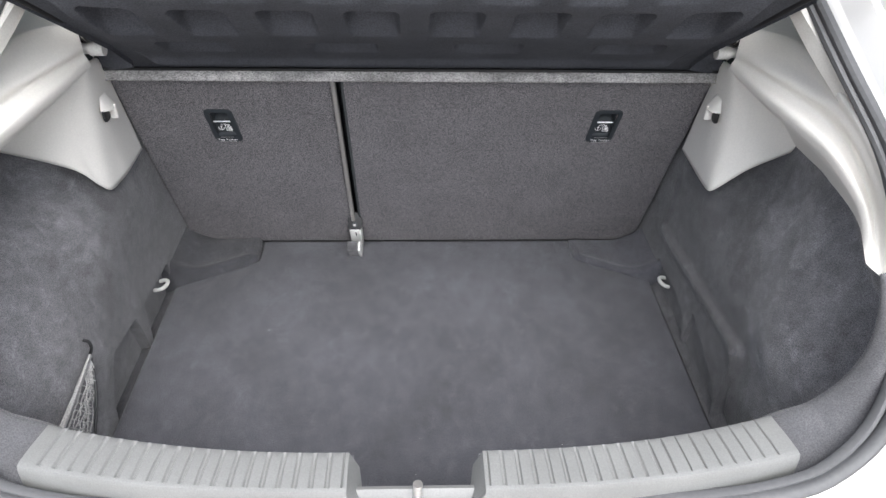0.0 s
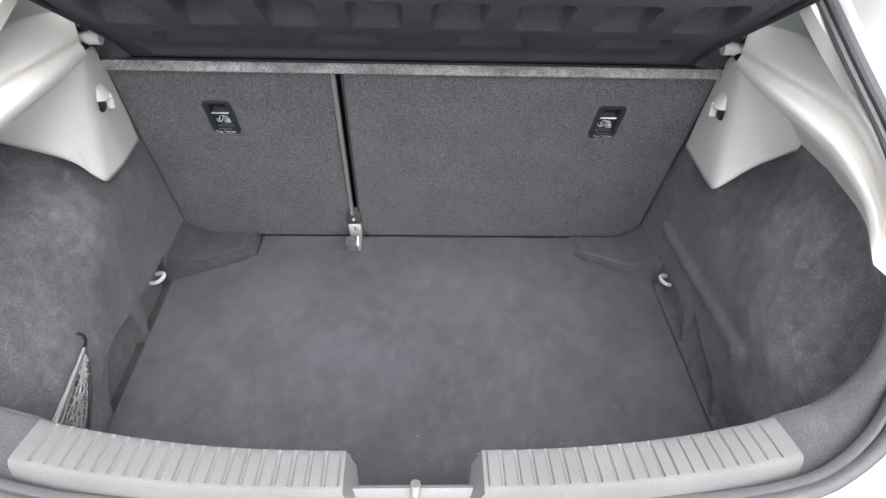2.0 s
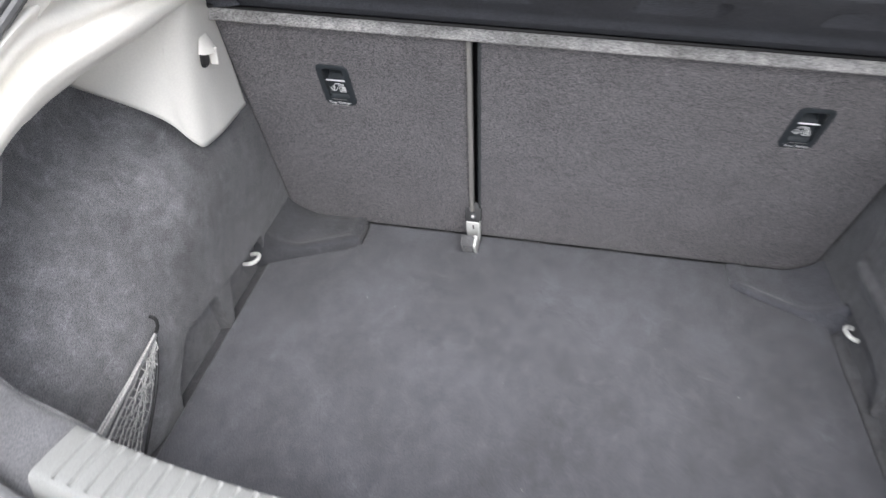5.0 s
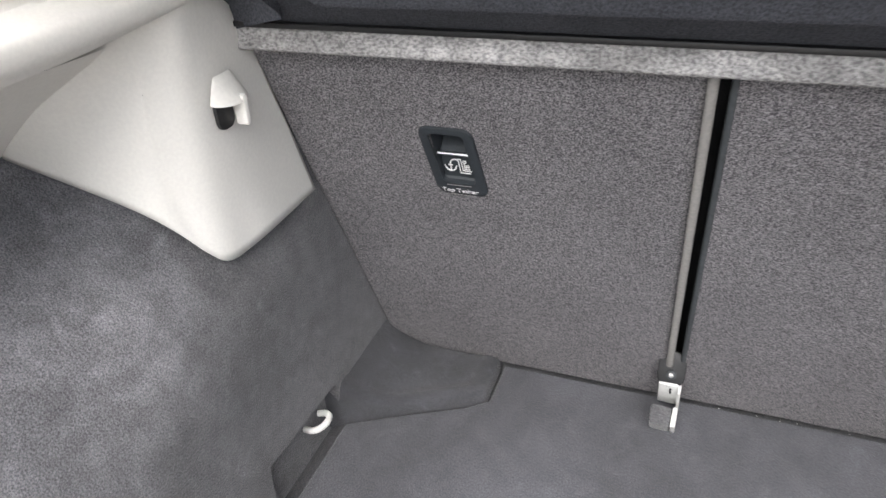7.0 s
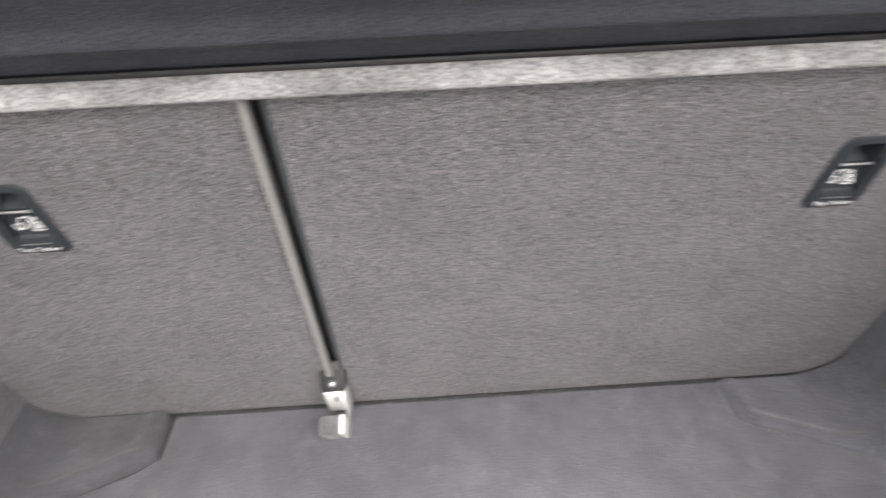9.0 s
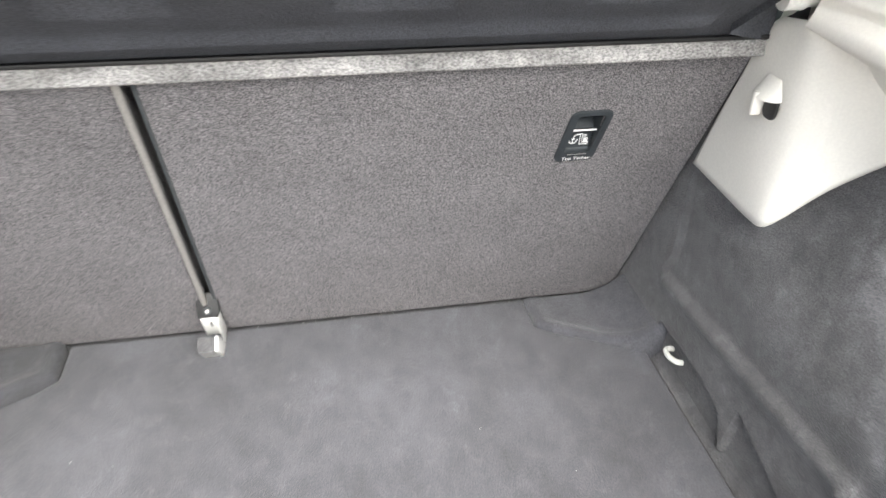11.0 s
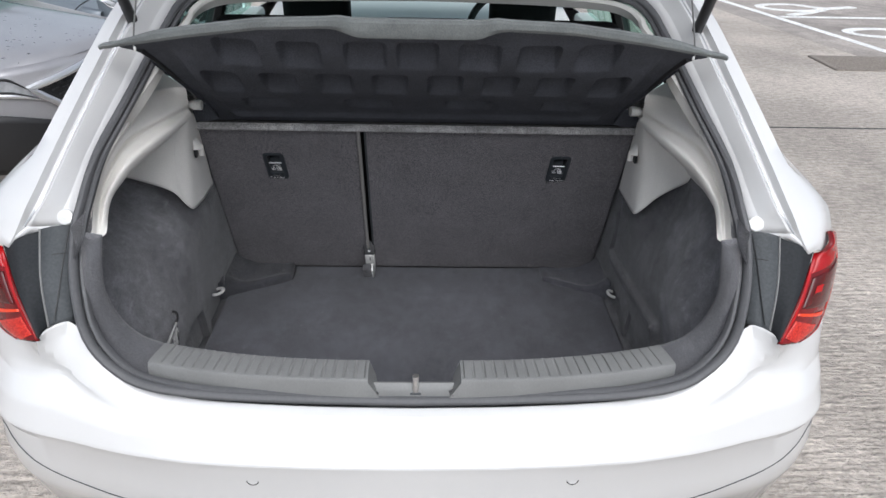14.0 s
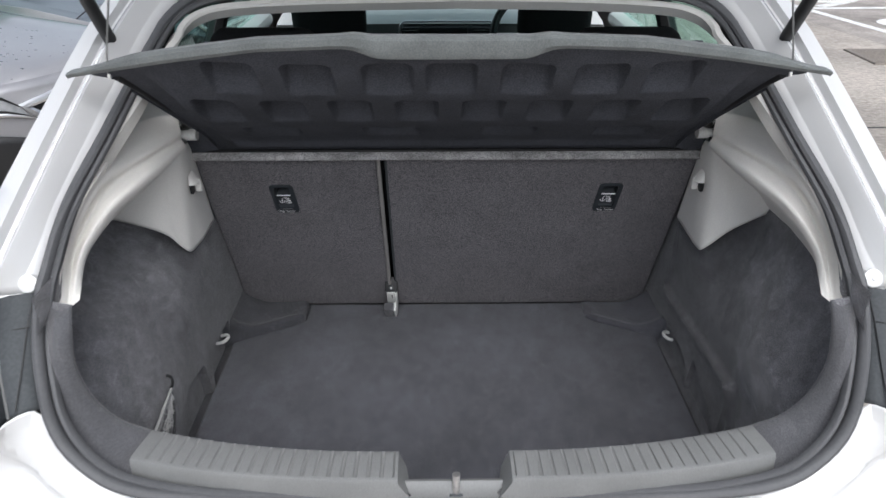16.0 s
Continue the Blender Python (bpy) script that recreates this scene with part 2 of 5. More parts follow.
def solid(ob, thickness, offset=0.0):
    s = ob.modifiers.new("thickness", "SOLIDIFY")
    s.thickness, s.offset = thickness, offset
    return ob


def spline(points, n):
    """n points evenly along a smooth curve through the given ones."""
    p = np.array(points, float)
    if len(p) == 2:
        return p[0] + np.linspace(0, 1, n)[:, None] * (p[1] - p[0])
    ext = np.vstack([2 * p[0] - p[1], p, 2 * p[-1] - p[-2]])
    fine = []
    for i in range(len(p) - 1):
        a, b, c, d = ext[i:i + 4]
        for s in np.linspace(0, 1, 16, endpoint=False):
            fine.append(0.5 * (2 * b + (c - a) * s + (2 * a - 5 * b + 4 * c - d) * s * s + (3 * b - a - 3 * c + d) * s ** 3))
    fine.append(p[-1])
    fine = np.array(fine)
    run = np.concatenate([[0], np.cumsum(np.linalg.norm(np.diff(fine, axis=0), axis=1))])
    return np.stack([np.interp(np.linspace(0, run[-1], n), run, fine[:, k]) for k in range(3)], 1)


def mirrored(points, side):
    return [(side * x, y, z) for x, y, z in points]


def loft(rows, closed=False, bm=None):
    """A sheet over rows of equally many points."""
    bm = bm or bmesh.new()
    grid = [[bm.verts.new(tuple(float(c) for c in p)) for p in row] for row in rows]
    for a, b in zip(grid, grid[1:]):
        m = len(a)
        for i in range(m if closed else m - 1):
            j = (i + 1) % m
            bm.faces.new((a[i], a[j], b[j], b[i]))
    return bm


def skin(curves, across, n, m):
    """A smooth sheet through several curves, each given by a few points; across rows between them."""
    lines = [spline(c, n) for c in curves]
    columns = [spline([ln[i] for ln in lines], m) for i in range(n)]
    return loft([[columns[i][j] for i in range(n)] for j in range(m)])


def sweep(path, outline, closed=False, up=(0, 0, 1), bm=None, caps=True):
    """An outline of (sideways, up) pairs drawn along a path."""
    bm = bm or bmesh.new()
    p = [Vector(q) for q in path]
    rings = []
    for i, q in enumerate(p):
        a, b = (p[i - 1], p[(i + 1) % len(p)]) if closed else (p[max(i - 1, 0)], p[min(i + 1, len(p) - 1)])
        along = (b - a).normalized()
        u = Vector(up(q) if callable(up) else up)
        side = along.cross(u).normalized()
        over = side.cross(along).normalized()
        rings.append([bm.verts.new(q + side * s + over * h) for s, h in outline])
    k = len(outline)
    pairs = list(zip(rings, rings[1:])) + ([(rings[-1], rings[0])] if closed else [])
    for a, b in pairs:
        for i in range(k):
            bm.faces.new((a[i], a[(i + 1) % k], b[(i + 1) % k], b[i]))
    if caps and not closed:
        bm.faces.new(rings[0])
        bm.faces.new(rings[-1][::-1])
    return bm


def ring(r, n=10, r2=None):
    return [(r * math.cos(2 * math.pi * i / n), (r2 or r) * math.sin(2 * math.pi * i / n)) for i in range(n)]


def box(size, at=(0, 0, 0), bevel=0.004, m=None, bm=None, segments=2):
    """A box with rounded edges; m places it after at."""
    bm = bm or bmesh.new()
    made = bmesh.ops.create_cube(bm, size=1.0)["verts"]
    place = (m or Matrix()) @ Matrix.Translation(at) @ Matrix.Diagonal((*size, 1))
    bmesh.ops.transform(bm, matrix=place, verts=made)
    if bevel:
        edges = list({e for v in made for e in v.link_edges})
        bmesh.ops.bevel(bm, geom=edges, offset=bevel, segments=segments, affect="EDGES", profile=0.5)
    return bm


def rounded(w, h, r, n=5, cx=0.0, cy=0.0, radii=None):
    """Outline of a rounded rectangle, anticlockwise from lower right."""
    radii = radii or (r, r, r, r)
    out = []
    for k, (sx, sy) in enumerate(((1, -1), (1, 1), (-1, 1), (-1, -1))):
        q = max(radii[k], 1e-4)
        for i in range(n + 1):
            a = math.pi / 2 * (k - 1 + i / n)
            out.append((cx + sx * (w / 2 - q) + q * math.cos(a), cy + sy * (h / 2 - q) + q * math.sin(a)))
    return out


def slab(outline, depth, hole=None, bevel=0.004, m=None):
    """A plate in the local xy plane, front at z 0, with a softened front edge and maybe a hole through it."""
    bm = bmesh.new()
    m = m or Matrix()
    c = np.mean(np.array(outline), 0)

    def loop(pts, z):
        return [bm.verts.new(m @ Vector((x, y, z))) for x, y in pts]

    def wall(a, b):
        for i in range(len(a)):
            j = (i + 1) % len(a)
            bm.faces.new((a[i], a[j], b[j], b[i]))
    w, h = np.ptp(np.array(outline), 0)
    inner = [((x - c[0]) * (1 - 2 * bevel / w) + c[0], (y - c[1]) * (1 - 2 * bevel / h) + c[1]) for x, y in outline]
    mid = [((x - c[0]) * (1 - 0.6 * bevel / w) + c[0], (y - c[1]) * (1 - 0.6 * bevel / h) + c[1]) for x, y in outline]
    front, m1, m2, back = loop(inner, 0), loop(mid, -bevel * 0.3), loop(outline, -bevel), loop(outline, -depth)
    wall(front, m1), wall(m1, m2), wall(m2, back)
    edges = [bm.edges.get((front[i], front[(i + 1) % len(front)])) for i in range(len(front))]
    if hole:
        hf, hb = loop(hole, 0), loop(hole, -depth)
        wall(hf, hb)
        edges += [bm.edges.get((hf[i], hf[(i + 1) % len(hf)])) for i in range(len(hf))]
    bmesh.ops.triangle_fill(bm, use_beauty=True, edges=edges)
    if not hole:
        bm.faces.new(back)
    return bm


def words(name, text, size, m, material, parent):
    """Raised lettering in the built-in font."""
    cu = bpy.data.curves.new(name, "FONT")
    cu.body, cu.size, cu.align_x, cu.extrude = text, size, "CENTER", 0.0002
    ob = bpy.data.objects.new(name, cu)
    scene.collection.objects.link(ob)
    bpy.context.view_layer.update()
    me = bpy.data.meshes.new_from_object(ob.evaluated_get(bpy.context.evaluated_depsgraph_get()))
    bpy.data.objects.remove(ob)
    bm = bmesh.new()
    bm.from_mesh(me)
    bpy.data.meshes.remove(me)
    bmesh.ops.transform(bm, matrix=m, verts=bm.verts)
    return part(name, bm, material, parent, smooth=False)


def stroke(points, r, m, bm=None):
    return sweep([m @ Vector((x, y, 0.0006)) for x, y in points], ring(r, 6), up=(m.to_3x3() @ Vector((0, 0, 1))), bm=bm)


def smooth_step(v):
    v = np.clip(v, 0, 1)
    return v * v * (3 - 2 * v)


# ---- ground and parking bays ----
bm = bmesh.new()
bmesh.ops.create_grid(bm, x_segments=40, y_segments=40, size=150)
bmesh.ops.translate(bm, vec=(0, 20, 0), verts=bm.verts)
tagged(part("ground", bm, CONCRETE), "brown-grey brushed concrete yard with stains", "ground", kind="structure")


def road_mark(name, outlines, label, half=0.055):
    bm = bmesh.new()
    for pts in outlines:
        for a, b in zip(pts, pts[1:]):
            a, b = Vector(a), Vector(b)
            d = (b - a).normalized()
            s = Vector((-d.y, d.x)) * half
            quad = [(a - d * 0.02 + s), (a - d * 0.02 - s), (b + d * 0.02 - s), (b + d * 0.02 + s)]
            lo = [bm.verts.new((q.x, q.y, 0.0)) for q in quad]
            hi = [bm.verts.new((q.x, q.y, 0.004 + 0.0004 * len(bm.faces) / 6)) for q in quad]
            bm.faces.new(hi)
            for i in range(4):
                bm.faces.new((lo[i], lo[(i + 1) % 4], hi[(i + 1) % 4], hi[i]))
    return tagged(part(name, bm, LINEPAINT, smooth=False), label, "road marking", kind="structure")


road_mark("bay_line", [[(4.15, 9.9), (4.85, 6.2), (5.35, 3.6)]], "worn white painted parking bay line on concrete")
road_mark("bay_line", [[(4.55, 8.3), (12.0, 8.45)]], "worn white painted parking bay line on concrete")
road_mark("bay_line", [[(4.2, 10.6), (12.0, 10.6)]], "worn white painted parking bay line on concrete")


def arc(cx, cy, r, a0, a1, n=14, sy=1.0):
    return [(cx + r * math.cos(radians(a0 + (a1 - a0) * i / n)), cy + sy * r * math.sin(radians(a0 + (a1 - a0) * i / n))) for i in range(n + 1)]


road_mark("bay_symbol", [arc(4.99, 9.0, 0.42, 50, 320, sy=0.62), [(5.2, 9.17), (5.42, 8.92), (5.9, 9.10)], [(4.72, 8.42), (5.0, 8.58), (5.3, 8.80), (5.45, 8.98)]], "white painted bay symbol on concrete", 0.06)
road_mark("bay_symbol", [arc(5.36, 7.38, 0.44, 60, 330, sy=0.55), [(5.6, 7.5), (6.0, 7.3), (6.5, 7.4)]], "white painted bay symbol on concrete", 0.06)
# smoother, darker slab under the bays beyond a worn edge
bm = bmesh.new()
slab_line = spline([(3.62, 10.6, 0.0), (3.89, 8.94, 0.0), (4.16, 7.38, 0.0), (4.37, 6.30, 0.0), (4.75, 4.4, 0.0), (5.15, 2.4, 0.0)], 30)
loft([[(p[0], p[1], 0.0) for p in slab_line], [(p[0] + 0.015, p[1], 0.0018) for p in slab_line], [(30.0, p[1], 0.0018) for p in slab_line]], bm=bm)
tagged(part("bay_slab", bm, BAYSLAB), "darker smooth concrete slab under the parking bays", "pavement", kind="structure")

grate = thing("drain_grate", (4.25, 5.88, 0), "rusty cast-iron drain grate set in concrete", "drain")
bm = bmesh.new()
for size, at in (((0.92, 0.05, 0.02), (4.3, 5.63, 0.004)), ((0.92, 0.05, 0.02), (4.3, 6.13, 0.004)), ((0.05, 0.5, 0.02), (3.865, 5.88, 0.004)), ((0.05, 0.5, 0.02), (4.735, 5.88, 0.004))):
    box(size, at, 0.003, bm=bm)
part("frame", bm, IRON, grate)
for i in range(9):
    part("bar", box((0.84, 0.022, 0.016), (4.3, 5.69 + i * 0.048, 0.006), 0.003), IRON, grate)
for i in range(12):
    part("cross_bar", box((0.02, 0.44, 0.012), (3.93 + i * 0.068, 5.88, 0.004), 0.003), IRON, grate)
bm = box((9.0, 0.02, 0.006), (6.0, 3.95, 0.0), 0.002)
tagged(part("expansion_joint", bm, BLACK), "dark joint line between concrete slabs", "joint", kind="structure")


# ---- the white hatchback ----
car = thing("hatchback", (0, 2.3, 0), "white hatchback car with its boot open, standing on concrete", "car")

# rear opening: how far back the flange stands at each height
FLANGE_Z = [0.60, 0.66, 0.70, 0.812, 0.975, 1.26, 1.42]
FLANGE_Y = [0.240, 0.241, 0.246, 0.318, 0.43, 0.81, 1.09]


def flange(z):
    return float(np.interp(z, FLANGE_Z, FLANGE_Y))


SEAL = [(0.0, 0.678), (0.20, 0.682), (0.395, 0.692), (0.51, 0.710), (0.56, 0.732), (0.60, 0.765), (0.625, 0.802), (0.640, 0.845), (0.650, 0.895), (0.652, 0.945),
        (0.648, 0.99), (0.640, 1.062), (0.603, 1.148), (0.556, 1.26), (0.537, 1.30), (0.500, 1.325), (0.43, 1.338), (0.25, 1.345), (0.0, 1.348)]


def opening(shift, off=0.0, n=90):
    """One half of the opening's rim, from the sill's middle to the roof's middle, moved outwards by shift."""
    line = spline([(x, flange(z) + off, z) for x, z in SEAL], n)
    out = []
    for i, p in enumerate(line):
        d = line[min(i + 1, n - 1)] - line[max(i - 1, 0)]
        k = np.array([d[2], 0, -d[0]])
        k /= np.linalg.norm(k) + 1e-9
        out.append(p + k * shift)
    for p in out:
        p[1] = flange(p[2]) + off
    out[0][0] = out[-1][0] = 0.0
    return out


def whole(half):
    left = [np.array((-p[0], p[1], p[2])) for p in half[1:-1]]
    return list(half) + left[::-1]


def seal_up(q):
    return (0, -1, -0.4 if q.z > 0.85 else -0.1)


def tucked(path):
    """The seal sits higher and further in along the sill than up the sides."""
    for p in path:
        k = float(smooth_step((0.80 - p[2]) / 0.10))
        p += np.array((0.0, 0.006 * k, 0.0065 * k))
    return path


bm = sweep(tucked(whole(opening(0.004, -0.012))), ring(0.0090, 10, 0.0110), closed=True, up=seal_up)
seal = part("boot_seal", bm, RUBBER, car, "black rubber seal round the boot opening")
part("seal_lip", sweep(whole(opening(-0.0085, -0.001)), ring(0.0062, 8, 0.008), closed=True, up=seal_up), RUBBER, seal)
part("seal_carrier", sweep(whole(opening(0.0, 0.006)), ring(0.0115, 8, 0.009), closed=True, up=seal_up), RUBBER, seal)

# bumper and the skin below the opening
low = [(0.0, 0.2335, 0.664), (0.2, 0.234, 0.668), (0.40, 0.240, 0.678), (0.525, 0.252, 0.698), (0.578, 0.268, 0.724), (0.620, 0.288, 0.760), (0.657, 0.318, 0.806), (0.690, 0.295, 0.806), (0.705, 0.272, 0.800), (0.76, 0.305, 0.785), (0.81, 0.345, 0.770), (0.866, 0.42, 0.775), (0.895, 0.62, 0.80)]
shoulder = [(0.0, 0.19, 0.640), (0.2, 0.192, 0.643), (0.40, 0.20, 0.650), (0.525, 0.212, 0.658), (0.585, 0.226, 0.668), (0.635, 0.244, 0.680), (0.68, 0.262, 0.692), (0.71, 0.268, 0.695), (0.74, 0.278, 0.692), (0.785, 0.302, 0.688), (0.825, 0.342, 0.685), (0.880, 0.42, 0.69), (0.902, 0.62, 0.70)]
edge = [(0.0, 0.136, 0.602), (0.2, 0.140, 0.602), (0.40, 0.153, 0.602), (0.525, 0.174, 0.602), (0.60, 0.193, 0.602), (0.655, 0.210, 0.602), (0.706, 0.224, 0.602), (0.742, 0.235, 0.602), (0.782, 0.252, 0.602), (0.822, 0.278, 0.602), (0.864, 0.325, 0.602), (0.898, 0.42, 0.605), (0.910, 0.62, 0.61)]
under = [(x, y + 0.004 + 0.01 * x, z - 0.025) for x, y, z in edge]
face = [(x * 1.020, y + 0.010 + 0.015 * x, 0.50) for x, y, z in edge]
crease = [(x * 1.024, y + 0.016 + 0.02 * x, 0.44) for x, y, z in edge]
bottom = [(x * 1.005, y + 0.05 + 0.04 * x, 0.27) for x, y, z in edge]


def across(line, n=60):
    """A half curve and its mirror image as one."""
    half = spline(line, n)
    return np.vstack([half[:0:-1] * np.array((-1, 1, 1)), half])


lines = [across(r) for r in (low, shoulder, edge, under, face, crease, bottom)]
fine = [lines[0], lines[0] * 0.55 + lines[1] * 0.45 + np.array((0, 0, 0.004)), lines[1], lines[1] * 0.5 + lines[2] * 0.5 + np.array((0, -0.003, 0.006)), lines[2] + np.array((0, 0.0014, 0.0022)), lines[2] * 0.92 + lines[3] * 0.08, lines[3], lines[4], lines[5], lines[6]]
dense = []
for k, (r0, r1) in enumerate(zip(fine, fine[1:])):
    steps = 9 if k < 4 else 1
    dense += [r0 + (r1 - r0) * q / steps for q in range(steps)]
dense.append(fine[-1])
# crease that runs from the lamp's tip down towards the middle: the outer side lies deeper
RIDGE_Z = [0.66, 0.690, 0.703, 0.730, 0.761, 0.805]
RIDGE_X = [0.53, 0.605, 0.633, 0.672, 0.698, 0.710]
for row in dense:
    for p in row:
        if 0.61 < p[2] < 0.82:
            off = abs(p[0]) - float(np.interp(p[2], RIDGE_Z, RIDGE_X))
            fade = float(smooth_step((p[2] - 0.655) / 0.06)) * float(smooth_step((0.85 - abs(p[0])) / 0.10))
            p[1] += 0.026 * float(np.clip(off / 0.055, 0, 1)) ** 0.8 * fade
bumper = solid(part("bumper", loft(dense), PAINT, car, "white painted rear bumper", sharp=20), 0.003)
groove = []
for c in range(len(dense[0])):
    x = abs(dense[-3][c][0])
    z = 0.44 + 0.118 * min(1.0, (x / 0.85) ** 8)
    if x > 0.87:
        continue
    for r0, r1 in zip(dense[-5:], dense[-4:]):
        if r0[c][2] >= z >= r1[c][2]:
            groove.append(r0[c] + (r1[c] - r0[c]) * (r0[c][2] - z) / (r0[c][2] - r1[c][2] + 1e-9) - np.array((0, 0.0006, 0)))
            break
# Charcoal rod paints the shadow line of the bumper's lower groove.
part("groove_shadow_line", sweep(groove, ring(0.0024, 6), up=(0, 0, 1)), JAMB, bumper)
ins = [[(x * 0.97, y + 0.042 + 0.03 * x, z2) for x, y, z in edge[:9]] for z2 in (0.37, 0.34, 0.24)]
solid(part("lower_insert", loft([across(r, 30) for r in ins]), BLACK, bumper, "black lower bumper insert"), 0.004)
for side in (1, -1):
    # parking sensors: a fine round joint and a flush disc
    for x, y, z in ((0.306, 0.1546, 0.556), (0.800, 0.2775, 0.568)):
        tilt = Matrix.Translation((side * x, y, z)) @ pose(0, 0, 0, 84, 0, side * (4 if x < 0.5 else 42))
        bm = sweep([tilt @ Vector((0.0115 * math.cos(a), 0.0115 * math.sin(a), 0.0)) for a in np.linspace(0, 2 * math.pi, 24, endpoint=False)], ring(0.0015, 6), closed=True, up=tilt.to_3x3() @ Vector((0, 0, 1)))
        sensor = part("parking_sensor", bm, BLACK, bumper)
        part("disc", slab(rounded(0.022, 0.022, 0.0109, 6), 0.006, bevel=0.001, m=tilt @ Matrix.Translation((0, 0, 0.001))), PAINT, sensor)
    # jamb between the opening and the outer skin
    zs = [0.960, 0.985, 1.0, 1.03, 1.063, 1.148, 1.26, 1.30, 1.345]
    inner = [(float(np.interp(z, [0.9, 0.945, 0.99, 1.062, 1.148, 1.26, 1.30, 1.345], [0.660, 0.663, 0.660, 0.652, 0.616, 0.571, 0.554, 0.516])), z) for z in zs]
    gut = [float(np.interp(z, [0.955, 1.0, 1.063, 1.148, 1.26, 1.30, 1.345], [0.780, 0.765, 0.746, 0.718, 0.677, 0.662, 0.64])) for z in zs]
    def proud(z):
        return 0.25 + 0.75 * float(smooth_step((z - 0.925) / 0.08))

    bead = [g * 0.968 - 0.040 * proud(z) for g, z in zip(gut, zs)]
    a = [(x, flange(z) + 0.002, z) for x, z in inner]
    b = [(x * 0.52 + g * 0.48, flange(z) - 0.002, z + 0.001) for (x, z), g in zip(inner, bead)]
    b2 = [(x * 0.44 + g * 0.56, flange(z) - 0.006, z + 0.002) for (x, z), g in zip(inner, bead)]
    c = [(g - 0.001, flange(z) - 0.032 * proud(z), z + 0.012 * proud(z)) for z, g in zip(zs, bead)]
    d = [(g + 0.004, flange(z) - 0.038 * proud(z), z + 0.015 * proud(z)) for z, g in zip(zs, bead)]
    e = [(g + 0.009, flange(z) - 0.036 * proud(z), z + 0.014 * proud(z)) for z, g in zip(zs, bead)]
    e2 = [(g + 0.012, flange(z) - 0.026 * proud(z), z + 0.009 * proud(z)) for z, g in zip(zs, bead)]
    bm = loft([spline(mirrored(q, side), 40) for q in (a, b, b2, c, d, e, e2)])
    jamb = part("boot_jamb", bm, PAINT, car, "white painted jamb of the boot opening", sharp=50)
    solid(jamb, 0.003)
    # outer rear wing: from the drip channel over the shoulder to the side
    wz = [0.925, 0.945] + zs[:-1] + [1.36]
    wg = [float(np.interp(z, [0.925, 0.955, 1.0, 1.063, 1.148, 1.26, 1.30, 1.36], [0.796, 0.780, 0.765, 0.746, 0.718, 0.677, 0.662, 0.634])) for z in wz]
    wb = [g * 0.968 - 0.040 * proud(z) for g, z in zip(wg, wz)]
    outx = [float(np.interp(z, [0.925, 0.955, 0.975, 1.0, 1.035, 1.063, 1.148, 1.26, 1.36], [0.815, 0.836, 0.842, 0.838, 0.802, 0.770, 0.734, 0.690, 0.650])) for z in wz]
    f00 = [(g + 0.0125, flange(z) - 0.022 * proud(z), z + 0.007 * proud(z)) for z, g in zip(wz, wb)]
    f0 = [(g + 0.012 + 0.014 * proud(z), flange(z) - 0.026 * proud(z), z + 0.009 * proud(z)) for z, g in zip(wz, wb)]
    f1 = [(g + 0.014 + 0.018 * proud(z), flange(z) - 0.042 * proud(z), z + 0.017 * proud(z)) for z, g in zip(wz, wb)]
    f2 = [((g + o) / 2 * 0.984 + 0.004, flange(z) - 0.040 * proud(z) + 0.012 * (o - g) / 0.06, z + 0.016 - 0.006 * (o - g) / 0.06) for z, g, o in zip(wz, wg, outx)]
    f3 = [(o, flange(z) + 0.2 * (o - g), z) for z, g, o in zip(wz, wg, outx)]
    f4 = [(min(o + 0.03, 0.885), flange(z) + 0.16, z - 0.005) for z, o in zip(wz, outx)]
    f5 = [(min(o + 0.06, 0.90), flange(z) + 0.45, z - 0.005) for z, o in zip(wz, outx)]
    wing = solid(part("rear_wing", loft([spline(mirrored(q, side), 44) for q in (f00, f0, f1, f2, f3, f4, f5)]), PAINT, car, sharp=45), 0.003)
    # Grey strip stands for the shade inside the drip channel.
    part("channel_shade", sweep(spline(mirrored([(x + 0.006, y + 0.001, z) for x, y, z in e2], side), 40), ring(0.0030, 6), up=(0, -1, 0)), LAMPGREY, wing)
    foot_a = [q[0] for q in (a, b, b2, c, d, e, e2)]
    foot_b = [(0.656, 0.425, 0.957), (0.700, 0.414, 0.957), (0.722, 0.412, 0.956), (0.748, 0.402, 0.948), (0.766, 0.396, 0.941), (0.782, 0.392, 0.932), (0.796, 0.392, 0.924)]
    solid(part("jamb_foot", loft([mirrored(foot_a, side), mirrored(foot_b, side)]), PAINT, jamb), 0.003)
    # rubber stop for the tailgate
    stop_at = Matrix.Translation((side * 0.678, 0.425, 0.975)) @ pose(0, 0, 0, 55, 0, 0)
    stop = part("tailgate_stop", slab(rounded(0.032, 0.032, 0.0158, 8), 0.02, bevel=0.004, m=stop_at @ Matrix.Translation((0, 0, 0.004))), PAINT, car)
    part("stop_centre", slab(rounded(0.009, 0.009, 0.0044, 5), 0.006, bevel=0.001, m=stop_at @ Matrix.Translation((0, 0, 0.005))), PAINT, stop)

    # lamp jamb and tail lamp
    j0 = [(0.656, 0.424, 0.962), (0.657, 0.372, 0.885), (0.655, 0.318, 0.808)]
    j1 = [(0.690, 0.414, 0.962), (0.683, 0.362, 0.885), (0.672, 0.312, 0.808)]
    j2 = [(0.722, 0.410, 0.960), (0.708, 0.345, 0.885), (0.692, 0.300, 0.806)]
    j3 = [(0.728, 0.414, 0.958), (0.714, 0.348, 0.885), (0.696, 0.300, 0.803)]
